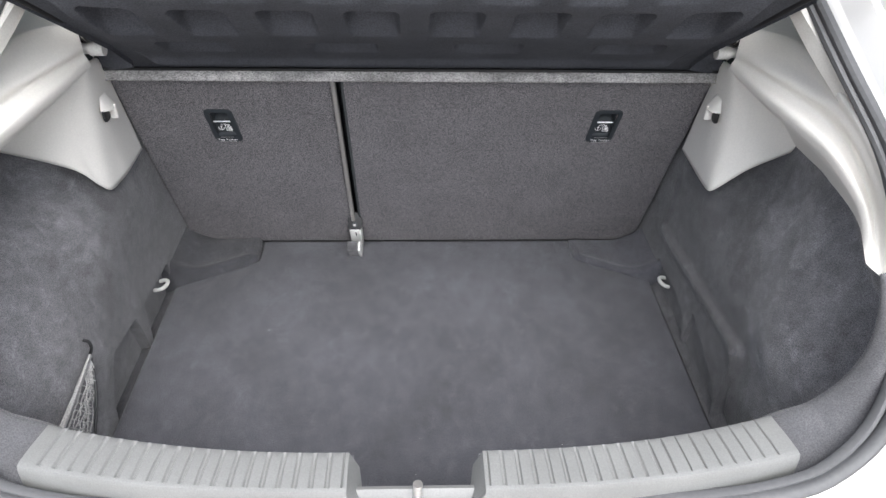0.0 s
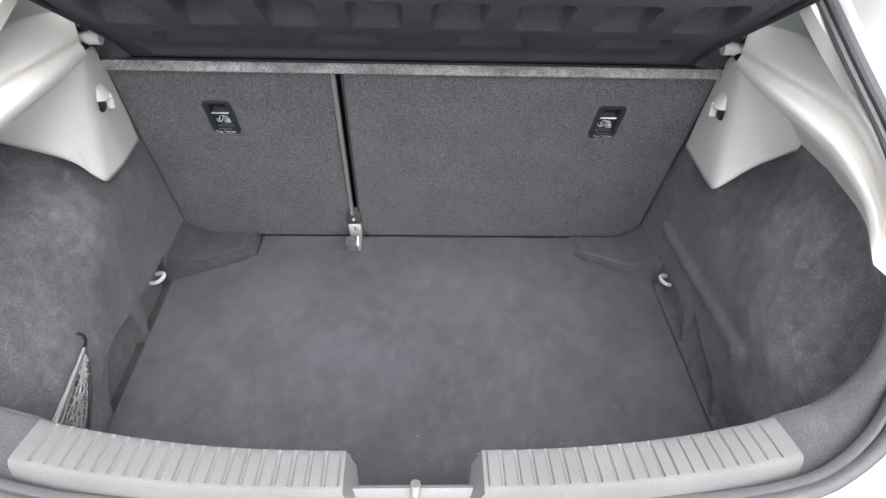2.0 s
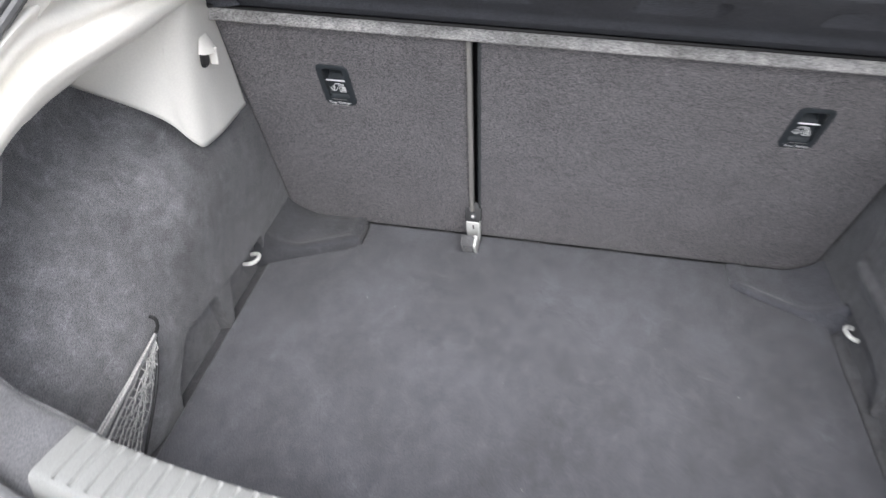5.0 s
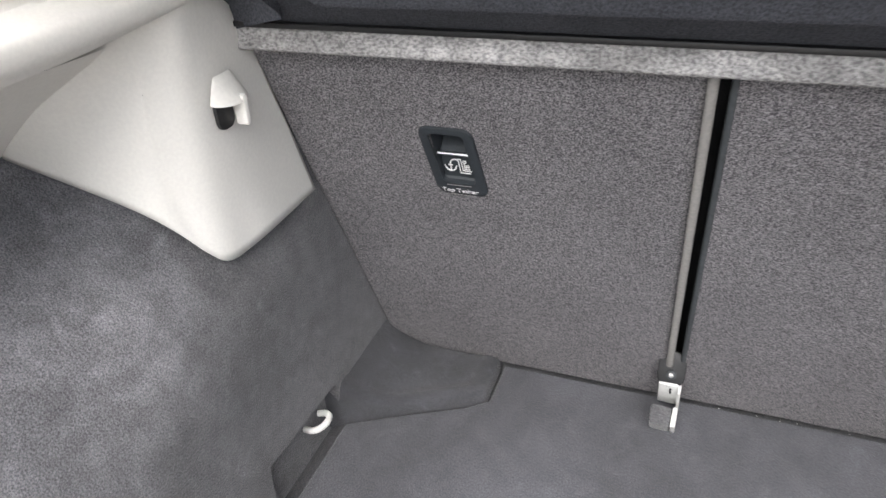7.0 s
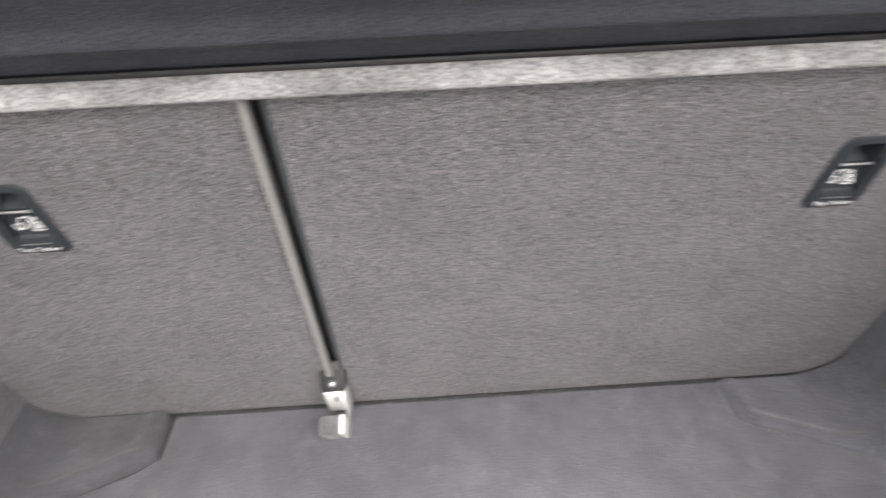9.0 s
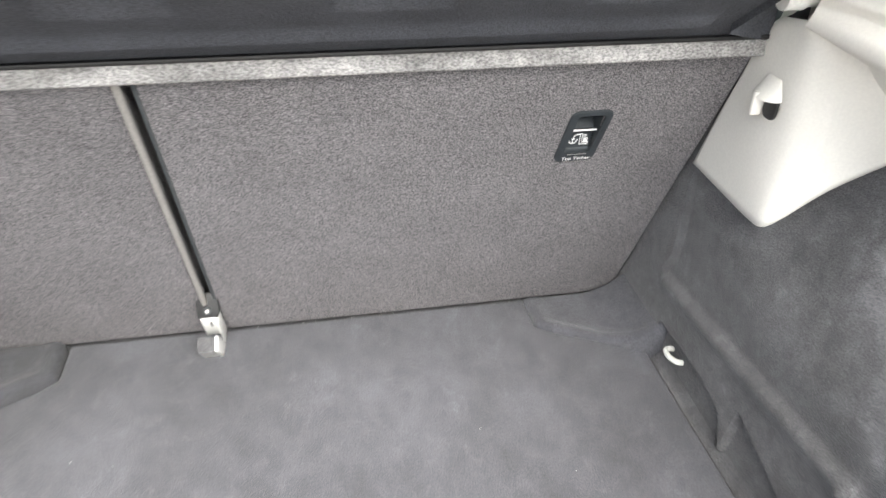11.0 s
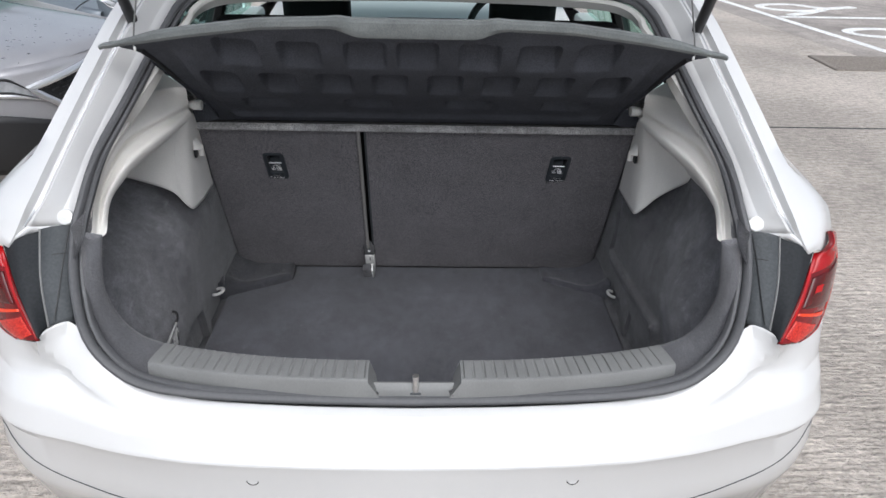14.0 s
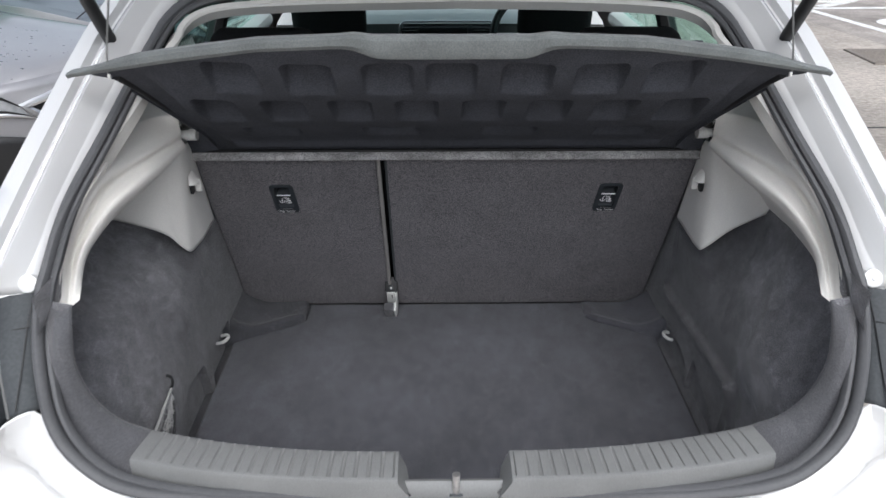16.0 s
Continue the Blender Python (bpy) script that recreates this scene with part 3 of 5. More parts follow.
    j4 = [(0.760, 0.400, 0.948), (0.728, 0.325, 0.870), (0.699, 0.280, 0.802)]
    j5 = [(0.790, 0.392, 0.930), (0.742, 0.318, 0.865), (0.696, 0.262, 0.804)]
    lamp_jamb = part("lamp_jamb", loft([spline(mirrored(q, side), 24) for q in (j0, j1, j2)]), JAMB, car, "charcoal plastic panel beside the tail lamp")
    solid(lamp_jamb, 0.003)
    solid(part("lamp_cheek", loft([spline(mirrored(q, side), 24) for q in (j2, j3, j4, j5)]), CHEEK, lamp_jamb, "black glossy cheek of the lamp"), 0.003)
    part("jamb_bead", sweep(spline(mirrored([(x + 0.001, y - 0.002, z) for x, y, z in j2], side), 20), ring(0.0020, 6), up=(0, -1, 0)), SILL, lamp_jamb)
    part("jamb_seam", sweep(spline(mirrored([(0.664, 0.388, 0.918), (0.69, 0.381, 0.918), (0.714, 0.372, 0.917)], side), 8), ring(0.0012, 5), up=(0, -1, 0)), BLACK, lamp_jamb)
    # Upright curved seam of the lamp panel, laid on as a thin black rod.
    part("jamb_upright_seam", sweep(spline(mirrored([(0.668, 0.4165, 0.962), (0.674, 0.394, 0.930), (0.677, 0.371, 0.90), (0.680, 0.341, 0.86), (0.683, 0.303, 0.815)], side), 16), ring(0.0013, 5), up=(0, -1, 0)), BLACK, lamp_jamb)
    in_line = spline([(0.792, 0.392, 0.928), (0.745, 0.316, 0.865), (0.694, 0.258, 0.803)], 24)
    out_key = [(0.826, 0.415, 0.968), (0.864, 0.455, 0.945), (0.878, 0.44, 0.885), (0.866, 0.41, 0.822), (0.820, 0.345, 0.778), (0.755, 0.290, 0.782), (0.699, 0.257, 0.801)]
    out_line = np.stack([np.interp(np.linspace(0, 1, 24), [0, 0.12, 0.36, 0.60, 0.77, 0.89, 1.0], [p[q] for p in out_key]) for q in range(3)], 1)

    def lens(u0, u1, v0, v1, lift, nu=14, nv=18):
        """Part of the lamp's outer skin: u from the inner to the outer edge, v from top to bottom."""
        rows = []
        for i in range(nu):
            u = u0 + (u1 - u0) * i / (nu - 1)
            row = []
            for k in range(nv):
                v = v0 + (v1 - v0) * k / (nv - 1)
                p = np.array([np.interp(v, np.linspace(0, 1, 24), in_line[:, q]) * (1 - u) + np.interp(v, np.linspace(0, 1, 24), out_line[:, q]) * u for q in range(3)])
                puff = math.sin(math.pi * u) * 0.022 * (1 - v) ** 0.5 + lift
                p = p + np.array((0.45, -0.85, 0.1)) * puff
                row.append((side * p[0], p[1], p[2]))
            rows.append(row)
        return loft(rows)
    lamp = part("tail_lamp", lens(0, 1, 0, 1, 0.0, 20, 24), MIDRED, car, "red tail lamp wrapped round the corner")
    solid(lamp, 0.008, -1)
    for nm, a4, mt in (("upper_lens", (0.03, 0.97, 0.02, 0.24), REDLENS), ("inner_strip", (0.0, 0.05, 0.0, 0.98), REDLENS), ("smoked_lens", (0.10, 0.86, 0.29, 0.62), DARKRED), ("turn_strip", (0.07, 0.84, 0.665, 0.69), ORANGE), ("side_strip", (0.87, 0.90, 0.20, 0.66), ORANGE), ("reflector", (0.08, 0.74, 0.74, 0.92), FINERED), ("outer_edge", (0.95, 1.0, 0.05, 0.9), REDLENS)):
        solid(part(nm, lens(*a4, 0.0015, 10, 14), mt, lamp), 0.001)
    part("bulb_plate", lens(0.22, 0.36, 0.40, 0.47, 0.0030, 6, 6), REDLENS, lamp)

    # gas strut up to the raised tailgate
    s0, s1 = Vector((side * 0.628, 0.812, 1.252)), Vector((side * 0.588, 0.592, 1.46))
    bm = sweep([s0 + (s1 - s0) * k for k in (0.0, 0.02, 0.14, 0.15, 1.0)], ring(0.0115, 10), up=(0, -1, 0))
    strut = part("gas_strut", bm, BLACK, car, "black gas strut holding the tailgate")
    part("strut_end", sweep([s0 + (s1 - s0) * k for k in (-0.05, 0.09)], ring(0.0145, 10), up=(0, -1, 0)), BLACK, strut)

# sill skin inside the seal: the tray round the striker and the two ribbed covers
tray = [[(-0.13, 0.238, 0.690), (0.13, 0.238, 0.690)], [(-0.10, 0.258, 0.706), (0.10, 0.258, 0.706)], [(-0.10, 0.263, 0.704), (0.10, 0.263, 0.704)], [(-0.10, 0.268, 0.66), (0.10, 0.268, 0.66)]]
solid(part("striker_tray", loft([spline(r, 12) for r in tray]), SILL, car), 0.003)
striker = part("striker_base", box((0.022, 0.016, 0.004), (0.002, 0.247, 0.6935), 0.0015), JAMB, car, "zinc boot lock striker")
part("striker_post", sweep([(0.002, 0.247, 0.692), (0.002, 0.247, 0.727), (0.002, 0.2472, 0.7285)], ring(0.0058, 14), up=(0, 1, 0)), ZINC, striker)
part("striker_head", sweep([(0.002, 0.2472, 0.7285), (0.002, 0.2473, 0.7305), (0.002, 0.2474, 0.7325)], ring(0.0064, 14), up=(0, 1, 0)), ZINC, striker)
for side in (1, -1):
    # Black strips paint the shade on the sill covers' inner ends.
    part("cover_end_shade", sweep([(side * 0.099, 0.2585, 0.7105), (side * 0.088, 0.2505, 0.7040), (side * 0.070, 0.2385, 0.6950)], rounded(0.012 if side > 0 else 0.005, 0.005, 0.001, 2), up=(0, -0.6, 0.8)), BLACK, car)


def sill_cover(side):
    """Ribbed plastic cover: flat lands between rounded grooves, a sloped front and a cut-off inner end."""
    n = 441
    rows = []
    for k, (dy_in, dy_out, z, rib) in enumerate(((0.306, 0.358, 0.690, 0), (0.303, 0.355, 0.722, 0), (0.2995, 0.3515, 0.7300, 0), (0.297, 0.349, 0.7312, 1), (0.288, 0.336, 0.7315, 1), (0.266, 0.312, 0.7312, 1), (0.2475, 0.2905, 0.7300, 1), (0.2450, 0.288, 0.7298, 0), (0.2405, 0.283, 0.7285, 0), (0.2375, 0.2795, 0.723, 0), (0.234, 0.276, 0.688, 0))):
        row = []
        for i in range(n):
            u = i / (n - 1)
            x_in = (0.089, 0.078, 0.066)[0 if z > 0.715 else 1 if k < 3 else 2]
            x_out = (0.503, 0.503, 0.503, 0.5035, 0.5055, 0.510, 0.514, 0.5145, 0.515, 0.515, 0.515)[k]
            x = x_in + (x_out - x_in) * u
            y = dy_in + (dy_out - dy_in) * u ** 2.2
            groove = 0.0
            if rib and 0.012 < u < 0.97:
                ph = (u * 20.5) % 1.0
                # a steep wall on one side of each groove and a slow rise on the other
                if side > 0:
                    groove = 0.0038 * max(0.0, 1 - abs(ph - 0.16) / 0.07) if u > 0.55 else 0.0030 * max(0.0, min(1.0, (0.36 - ph) / 0.07, (ph - 0.06) / 0.07))
                else:
                    groove = 0.0030 * max(0.0, min(1.0, (0.40 - ph) / 0.10, (ph - 0.06) / 0.08))
            zz = z - groove + 0.006 * u ** 3 * (0.3, 0.3, 0.3, 0.35, 0.5, 0.8, 1, 1, 1, 1, 1)[k]
            row.append((side * x, y, zz))
        rows.append(row)
    bm = loft(rows)
    for end in (0, -1):
        ends = [bm.verts.new(rows[k][end]) for k in range(len(rows))]
        bm.faces.new(ends)
    bmesh.ops.remove_doubles(bm, verts=bm.verts, dist=0.00005)
    return part("sill_cover", bm, SILL, car, "grey ribbed plastic sill cover")


for side in (1, -1):
    sill_cover(side)
    # carpeted inner wall of the sill
    top = [(0.085, 0.304, 0.715), (0.3, 0.312, 0.715), (0.512, 0.356, 0.716), (0.60, 0.375, 0.72)]
    low = [(x, y + 0.035, 0.385) for x, y, z in top]
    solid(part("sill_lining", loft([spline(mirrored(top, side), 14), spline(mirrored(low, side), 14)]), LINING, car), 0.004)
top = [(-0.095, 0.269, 0.69), (0.095, 0.269, 0.69)]
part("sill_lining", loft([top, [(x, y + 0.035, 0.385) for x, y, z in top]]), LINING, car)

# ---- boot sides ----


def inside(y, z, corners, soft):
    """1 within a convex outline of (y, z) corners given clockwise as seen from the boot, fading over soft metres."""
    v = 1.0
    for (y0, z0), (y1, z1) in zip(corners, corners[1:] + corners[:1]):
        d = ((y1 - y0) * (z - z0) - (z1 - z0) * (y - y0)) / math.hypot(y1 - y0, z1 - z0)
        v *= float(smooth_step(0.5 - d / soft))
    return v


# undercut pockets along the floor on both sides, by depth and height
POCKETS = {-1: [[(0.874, 0.34), (0.886, 0.484), (0.945, 0.480), (1.045, 0.474), (1.062, 0.34)], [(0.640, 0.34), (0.657, 0.442), (0.712, 0.510), (0.828, 0.492), (0.862, 0.34)]],
           1: [[(0.80, 0.34), (0.860, 0.462), (0.92, 0.474), (1.060, 0.468), (1.075, 0.34)], [(0.622, 0.34), (0.640, 0.425), (0.660, 0.452), (0.822, 0.500), (0.838, 0.34)]]}


def wall_x(y, z, side):
    """Half width of the carpeted boot side at depth y and height z."""
    upper = smooth_step((z - 0.62) / 0.30)
    x = 0.592 + 0.098 * upper * smooth_step((0.98 - y) / 0.16)
    x += 0.012 * smooth_step((z - 0.70) / 0.06) * smooth_step((y - 0.80) / 0.1) * smooth_step((1.06 - y) / 0.06)
    if side > 0:
        # a beaded ledge that runs level, turns down at its rear end and up at the seat
        ledge = 0.545 + (1.085 - y) * 0.09
        along = smooth_step((y - 0.612) / 0.020)
        above = smooth_step((z - ledge) / 0.014)
        seatward = smooth_step((1.084 + 0.02 * smooth_step((0.60 - z) / 0.05) - y) / 0.018)
        fade = smooth_step((0.80 - z) / 0.14)
        x += 0.008 * above * along * seatward * fade
        x += 0.005 * smooth_step((z - 0.40) / 0.14) * along
        rear = 1 - along
        low = smooth_step((0.70 - z) / 0.12)
        x += (0.018 * low + 0.012 * (1 - low)) * rear
        x -= 0.0060 * math.exp(-((z - ledge + 0.006) / 0.015) ** 2) * along * smooth_step((1.10 - y) / 0.02)
        x -= 0.009 * math.exp(-((y - 0.628 - 0.20 * (z - 0.585)) / 0.013) ** 2) * smooth_step((ledge - z) / 0.01) * smooth_step((z - 0.42) / 0.03)
        x += 0.014 * smooth_step((0.52 - y) / 0.10) - 0.012 * math.exp(-((y - 0.58 - 0.5 * (z - 0.70)) / 0.06) ** 2) * smooth_step((z - 0.58) / 0.1)
        wide = 0.0
    else:
        wide = smooth_step((z - 0.74) / 0.12) * smooth_step((y - 0.56) / 0.12) * smooth_step((0.97 - y) / 0.10)
        x += 0.085 * wide
        x += 0.060 * smooth_step((0.66 - y) / 0.30) ** 1.3
        # the arch leans outwards above the net
        x += 0.030 * smooth_step((z - 0.50) / 0.22) * smooth_step((0.84 - y) / 0.16) * (1 - wide)
    for corners in POCKETS[side]:
        x += (0.020 if side < 0 else 0.011) * inside(y, z, corners, 0.006)
    x += 0.002 * smooth_step((y - 1.03) / 0.06)
    if z > 0.86:
        x = min(x, 0.640 + 0.05 * smooth_step((z - 0.925) / 0.03) * smooth_step((y - flange(z) - 0.03) / 0.03) + 0.3 * max(0.0, y - 0.48) + 0.4 * (0.94 - min(z, 0.94)) + 0.09 * wide)
    return float(x)


def foot_front(x):
    """How far back the lining's foot reaches on the boot floor."""
    return float(np.interp(x, [0.408, 0.414, 0.424, 0.44, 0.50, 0.587, 0.64], [1.158, 1.150, 1.143, 1.136, 1.104, 1.056, 1.028]))


def lining_foot(side, lip):
    """Wedge of lining over the seat's foot: flat towards the middle, swept up into the side, with a rounded rolled edge."""
    rows = []
    for i in range(54):
        u = i / 53
        x = 0.408 + 0.208 * u
        front = foot_front(x)
        row = [(side * x, front, 0.388)]
        for j in range(26):
            v = (j / 25) ** 1.6
            y = front + ((1.230 - 0.3 * max(0.0, x - 0.55)) - front) * v
            d = min((y - front), (x - 0.408) * 0.9 + 0.0004)
            r = 0.007
            drop = r - math.sqrt(max(r * r - max(r - d, 0.0) ** 2, 0.0))
            z = 0.400 + lip - drop * min(1.0, lip / r)
            # the sweep up into the side, and a soft roll along the front edge
            z += 0.082 * max(0.0, (x - 0.515) / 0.101) ** 2.2
            z += 0.004 * math.exp(-((d - 0.016) / 0.010) ** 2)
            row.append((side * x, y, z))
        rows.append(row)
    inner = [(q[0], q[1], 0.388) for q in rows[0]]
    return loft([inner] + rows)


for side in (1, -1):
    ys = np.concatenate([np.linspace(0.365, 0.60, 50), np.linspace(0.603, 1.11, 190), np.linspace(1.116, 1.255, 24)])
    zs = np.concatenate([np.linspace(0.384, 0.62, 84), np.linspace(0.626, 0.985, 76)])
    rows = [[(side * wall_x(y, z, side), y, z) for y in ys] for z in zs]
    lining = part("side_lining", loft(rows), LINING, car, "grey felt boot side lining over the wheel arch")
    # carpeted flange inside the seal
    rim_in = [(0.455, 0.348, 0.690), (0.505, 0.362, 0.716), (0.548, 0.360, 0.740), (0.575, 0.360, 0.768), (0.594, 0.360, 0.806), (0.604, 0.362, 0.86), (0.600, 0.372, 0.92), (0.604, 0.40, 0.95)]
    rim_mid = [(0.465, 0.322, 0.695), (0.518, 0.335, 0.722), (0.560, 0.333, 0.744), (0.588, 0.334, 0.772), (0.608, 0.338, 0.810), (0.618, 0.346, 0.86), (0.617, 0.362, 0.92), (0.617, 0.388, 0.945)]
    rim_out = [(0.487, 0.262, 0.682), (0.550, 0.281, 0.712), (0.586, 0.292, 0.738), (0.615, 0.309, 0.769), (0.637, 0.330, 0.81), (0.647, 0.358, 0.86), (0.650, 0.396, 0.92), (0.650, 0.412, 0.945)]
    rim_back = [(x + 0.10, y + 0.03, z) for x, y, z in rim_in]
    solid(part("lining_flange", skin([mirrored(q, side) for q in (rim_out, rim_mid, rim_in)], 0, 40, 10), FLANGE, lining), 0.006)
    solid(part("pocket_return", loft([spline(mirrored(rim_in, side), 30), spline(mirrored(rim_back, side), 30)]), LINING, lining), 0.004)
    # Left foot takes the felt with shade in its colour, the right plain velour.
    part("lining_foot", lining_foot(side, 0.013 if side < 0 else 0.005), FOOTSHADE if side < 0 else VELOUR, lining, sharp=60)
    # lashing ring
    hoop = spline([(side * 0.622, 0.986, 0.440), (side * 0.598, 0.983, 0.446), (side * 0.588, 0.988, 0.449), (side * 0.584, 1.0, 0.450), (side * 0.588, 1.012, 0.449), (side * 0.598, 1.017, 0.446), (side * 0.608, 1.016, 0.443)], 26)
    lash = part("lashing_ring", sweep(hoop, ring(0.0046, 8), up=(0, 0, 1)), WHITEPLASTIC, car, "bright lashing ring in the boot side")
    part("ring_socket", box((0.008, 0.046, 0.03), (side * 0.624, 1.0, 0.440), 0.003), BLACK, lash)

    # pale plastic quarter trim
    inner = [[(0.594, 1.078, 0.764), (0.590, 0.98, 0.766), (0.587, 0.884, 0.780)],
             [(0.591, 1.045, 0.85), (0.587, 0.97, 0.86), (0.580, 0.892, 0.87)],
             [(0.589, 1.012, 0.93), (0.583, 0.965, 0.95), (0.573, 0.902, 0.96)],
             [(0.588, 0.995, 0.975), (0.578, 0.955, 1.00), (0.563, 0.914, 1.035)],
             [(0.592, 0.990, 0.995), (0.581, 0.955, 1.016), (0.563, 0.914, 1.06)]]
    crease = [(0.603, 0.912, 0.757) if side < 0 else (0.588, 0.889, 0.767), (0.588, 0.893, 0.862), (0.580, 0.888, 0.950), (0.572, 0.888, 1.012), (0.568, 0.900, 1.030)]
    half = [(0.640, 0.858, 0.842), (0.632, 0.862, 0.90), (0.615, 0.866, 0.955), (0.599, 0.866, 1.005), (0.590, 0.872, 1.026)]
    if side > 0:
        arch = [(0.701, 0.832, 0.896), (0.692, 0.828, 0.925), (0.672, 0.829, 0.955), (0.640, 0.838, 1.000), (0.615, 0.850, 1.04)]
    else:
        arch = [(0.760, 0.834, 0.896), (0.730, 0.826, 0.925), (0.690, 0.826, 0.955), (0.650, 0.836, 1.000), (0.620, 0.850, 1.04)]
    seat_edge, mid = [q[0] for q in inner], [q[1] for q in inner]
    # round the crease: wide at the foot, tight at the top
    pre, bend, soft = [], [], []
    for k in range(5):
        c0, m0, h0 = (np.array(q[k]) for q in (crease, mid, half))
        wide = (0.034, 0.042, 0.036, 0.022, 0.012)[k]
        p0 = c0 + (m0 - c0) / np.linalg.norm(m0 - c0) * wide
        q0 = c0 + (h0 - c0) / np.linalg.norm(h0 - c0) * wide * (0.9 if k < 3 else 0.6)
        pre.append(tuple(p0))
        soft.append(tuple(q0))
        bend.append(tuple(c0 * 0.5 + p0 * 0.25 + q0 * 0.25 if k else c0 * 0.7 + p0 * 0.15 + q0 * 0.15))
    trim = part("quarter_trim", skin([mirrored(q, side) for q in (seat_edge, mid, pre, bend, soft, half, arch)], 0, 24, 64), TRIM, car, "pale grey plastic quarter trim", sharp=80)
    solid(trim, 0.003)
    r_low = [(0.571, 0.900, 1.022), (0.581, 0.805, 1.012), (0.594, 0.722, 1.006), (0.614, 0.635, 0.995), (0.628, 0.580, 0.979), (0.635, 0.528, 0.958), (0.619, 0.45, 0.928)]
    r_mid = [(0.562, 0.893, 1.026), (0.572, 0.792, 1.022), (0.584, 0.708, 1.020), (0.606, 0.620, 1.010), (0.622, 0.566, 0.990), (0.631, 0.516, 0.965), (0.622, 0.445, 0.926)]
    r_top = [(0.561, 0.887, 1.038), (0.572, 0.787, 1.038), (0.584, 0.702, 1.038), (0.606, 0.612, 1.027), (0.624, 0.557, 1.003), (0.634, 0.507, 0.973), (0.626, 0.437, 0.924)]
    r_dip = [(0.567, 0.890, 1.048), (0.587, 0.803, 1.049), (0.605, 0.724, 1.048), (0.626, 0.640, 1.039), (0.643, 0.577, 1.008), (0.648, 0.515, 0.970), (0.631, 0.430, 0.921)]
    r_up = [(0.562, 0.880, 1.062), (0.584, 0.784, 1.064), (0.606, 0.699, 1.064), (0.619, 0.610, 1.059), (0.636, 0.545, 1.019), (0.641, 0.480, 0.978), (0.635, 0.425, 0.918)]
    r_flat = [(0.563, 0.882, 1.078), (0.592, 0.815, 1.080), (0.616, 0.730, 1.082), (0.618, 0.615, 1.074), (0.634, 0.542, 1.034), (0.640, 0.470, 0.984), (0.640, 0.420, 0.915)]
    r_edge = [(0.563, 0.882, 1.101), (0.594, 0.862, 1.104), (0.622, 0.790, 1.106), (0.612, 0.632, 1.096), (0.630, 0.540, 1.053), (0.639, 0.460, 0.990), (0.645, 0.415, 0.913)]
    r_out = [(0.566, 0.886, 1.103), (0.600, 0.870, 1.106), (0.632, 0.800, 1.110), (0.640, 0.655, 1.108), (0.655, 0.566, 1.062), (0.660, 0.480, 0.996), (0.652, 0.415, 0.915)]
    part("trim_rib", skin([mirrored(q, side) for q in (r_low, r_mid, r_top, r_dip, r_up, r_flat, r_edge, r_out)], 0, 60, 48), TRIM, trim)
    e_low = [(0.702, 0.831, 0.897), (0.692, 0.738, 0.911), (0.676, 0.650, 0.924), (0.657, 0.562, 0.934), (0.634, 0.485, 0.935), (0.622, 0.450, 0.926)]
    if side < 0:
        e_low = [(0.760, 0.833, 0.897), (0.705, 0.715, 0.932), (0.670, 0.630, 0.950), (0.648, 0.565, 0.962), (0.634, 0.500, 0.947), (0.622, 0.450, 0.926)]
    e_up = [(0.612, 0.848, 1.000), (0.622, 0.735, 0.998), (0.634, 0.640, 0.988), (0.642, 0.565, 0.966), (0.641, 0.478, 0.938), (0.630, 0.440, 0.930)]
    part("rib_web", loft([spline(mirrored(q, side), 30) for q in (e_low, [tuple(np.array(p) * 0.5 + np.array(q) * 0.5 + np.array((0.004, 0.004, 0))) for p, q in zip(e_low, e_up)], e_up)]), TRIM, trim)
    front = [[(0.563, 0.914, 1.035), (0.556, 0.905, 1.052), (0.556, 0.895, 1.066), (0.562, 0.885, 1.080), (0.563, 0.882, 1.099)], [(0.60, 0.99, 1.0), (0.60, 0.98, 1.03), (0.60, 0.975, 1.06), (0.60, 0.97, 1.08), (0.60, 0.965, 1.099)]]
    part("trim_front", loft([spline(mirrored(q, side), 12) for q in front]), TRIM, trim)
    deck = [[(0.563, 0.882, 1.100), (0.594, 0.862, 1.103), (0.622, 0.79, 1.105), (0.614, 0.65, 1.096)], [(0.66, 1.0, 1.11), (0.70, 0.88, 1.11), (0.72, 0.80, 1.11), (0.72, 0.72, 1.10)]]
    part("trim_deck", loft([spline(mirrored(q, side), 16) for q in deck]), TRIM, trim)
    # pillar trim along the seal
    path = []
    for p, q in zip(opening(-0.024, 0.020, 140), opening(0.004, 0.040, 140)):
        if p[2] > 1.02:
            k = float(smooth_step((1.20 - p[2]) / 0.16))
            path.append((side * (p[0] + (q[0] - p[0]) * k), p[1] + (q[1] - p[1]) * k, p[2] - 0.009 * float(smooth_step((p[2] - 1.20) / 0.08))))
    part("pillar_trim", sweep(path, [(-0.013, -0.008), (0.010, -0.011), (0.015, -0.002), (0.012, 0.005), (-0.010, 0.006), (-0.014, 0.002)], up=(0, -1, -0.8)), HEADLINER, trim)
    # shopping hook: hood, dark hole and prong
    hk = Matrix.Translation((side * 0.5775, 0.936, 0.925)) @ Matrix(((0, 0, -side, 0), (side * -1.0, 0, 0, 0), (0, 1, 0, 0), (0, 0, 0, 1)))
    rows = []
    for v in np.linspace(0.0, 1.0, 12):
        half, rise, yy = 0.012 + 0.0125 * v ** 0.8, 0.001 + 0.0165 * v ** 1.15, 0.029 - 0.023 * v
        rows.append([hk @ Vector((half * math.cos(q), yy - 0.003 * math.sin(q) * v, -0.001 + rise * math.sin(q))) for q in np.linspace(0, math.pi, 15)])
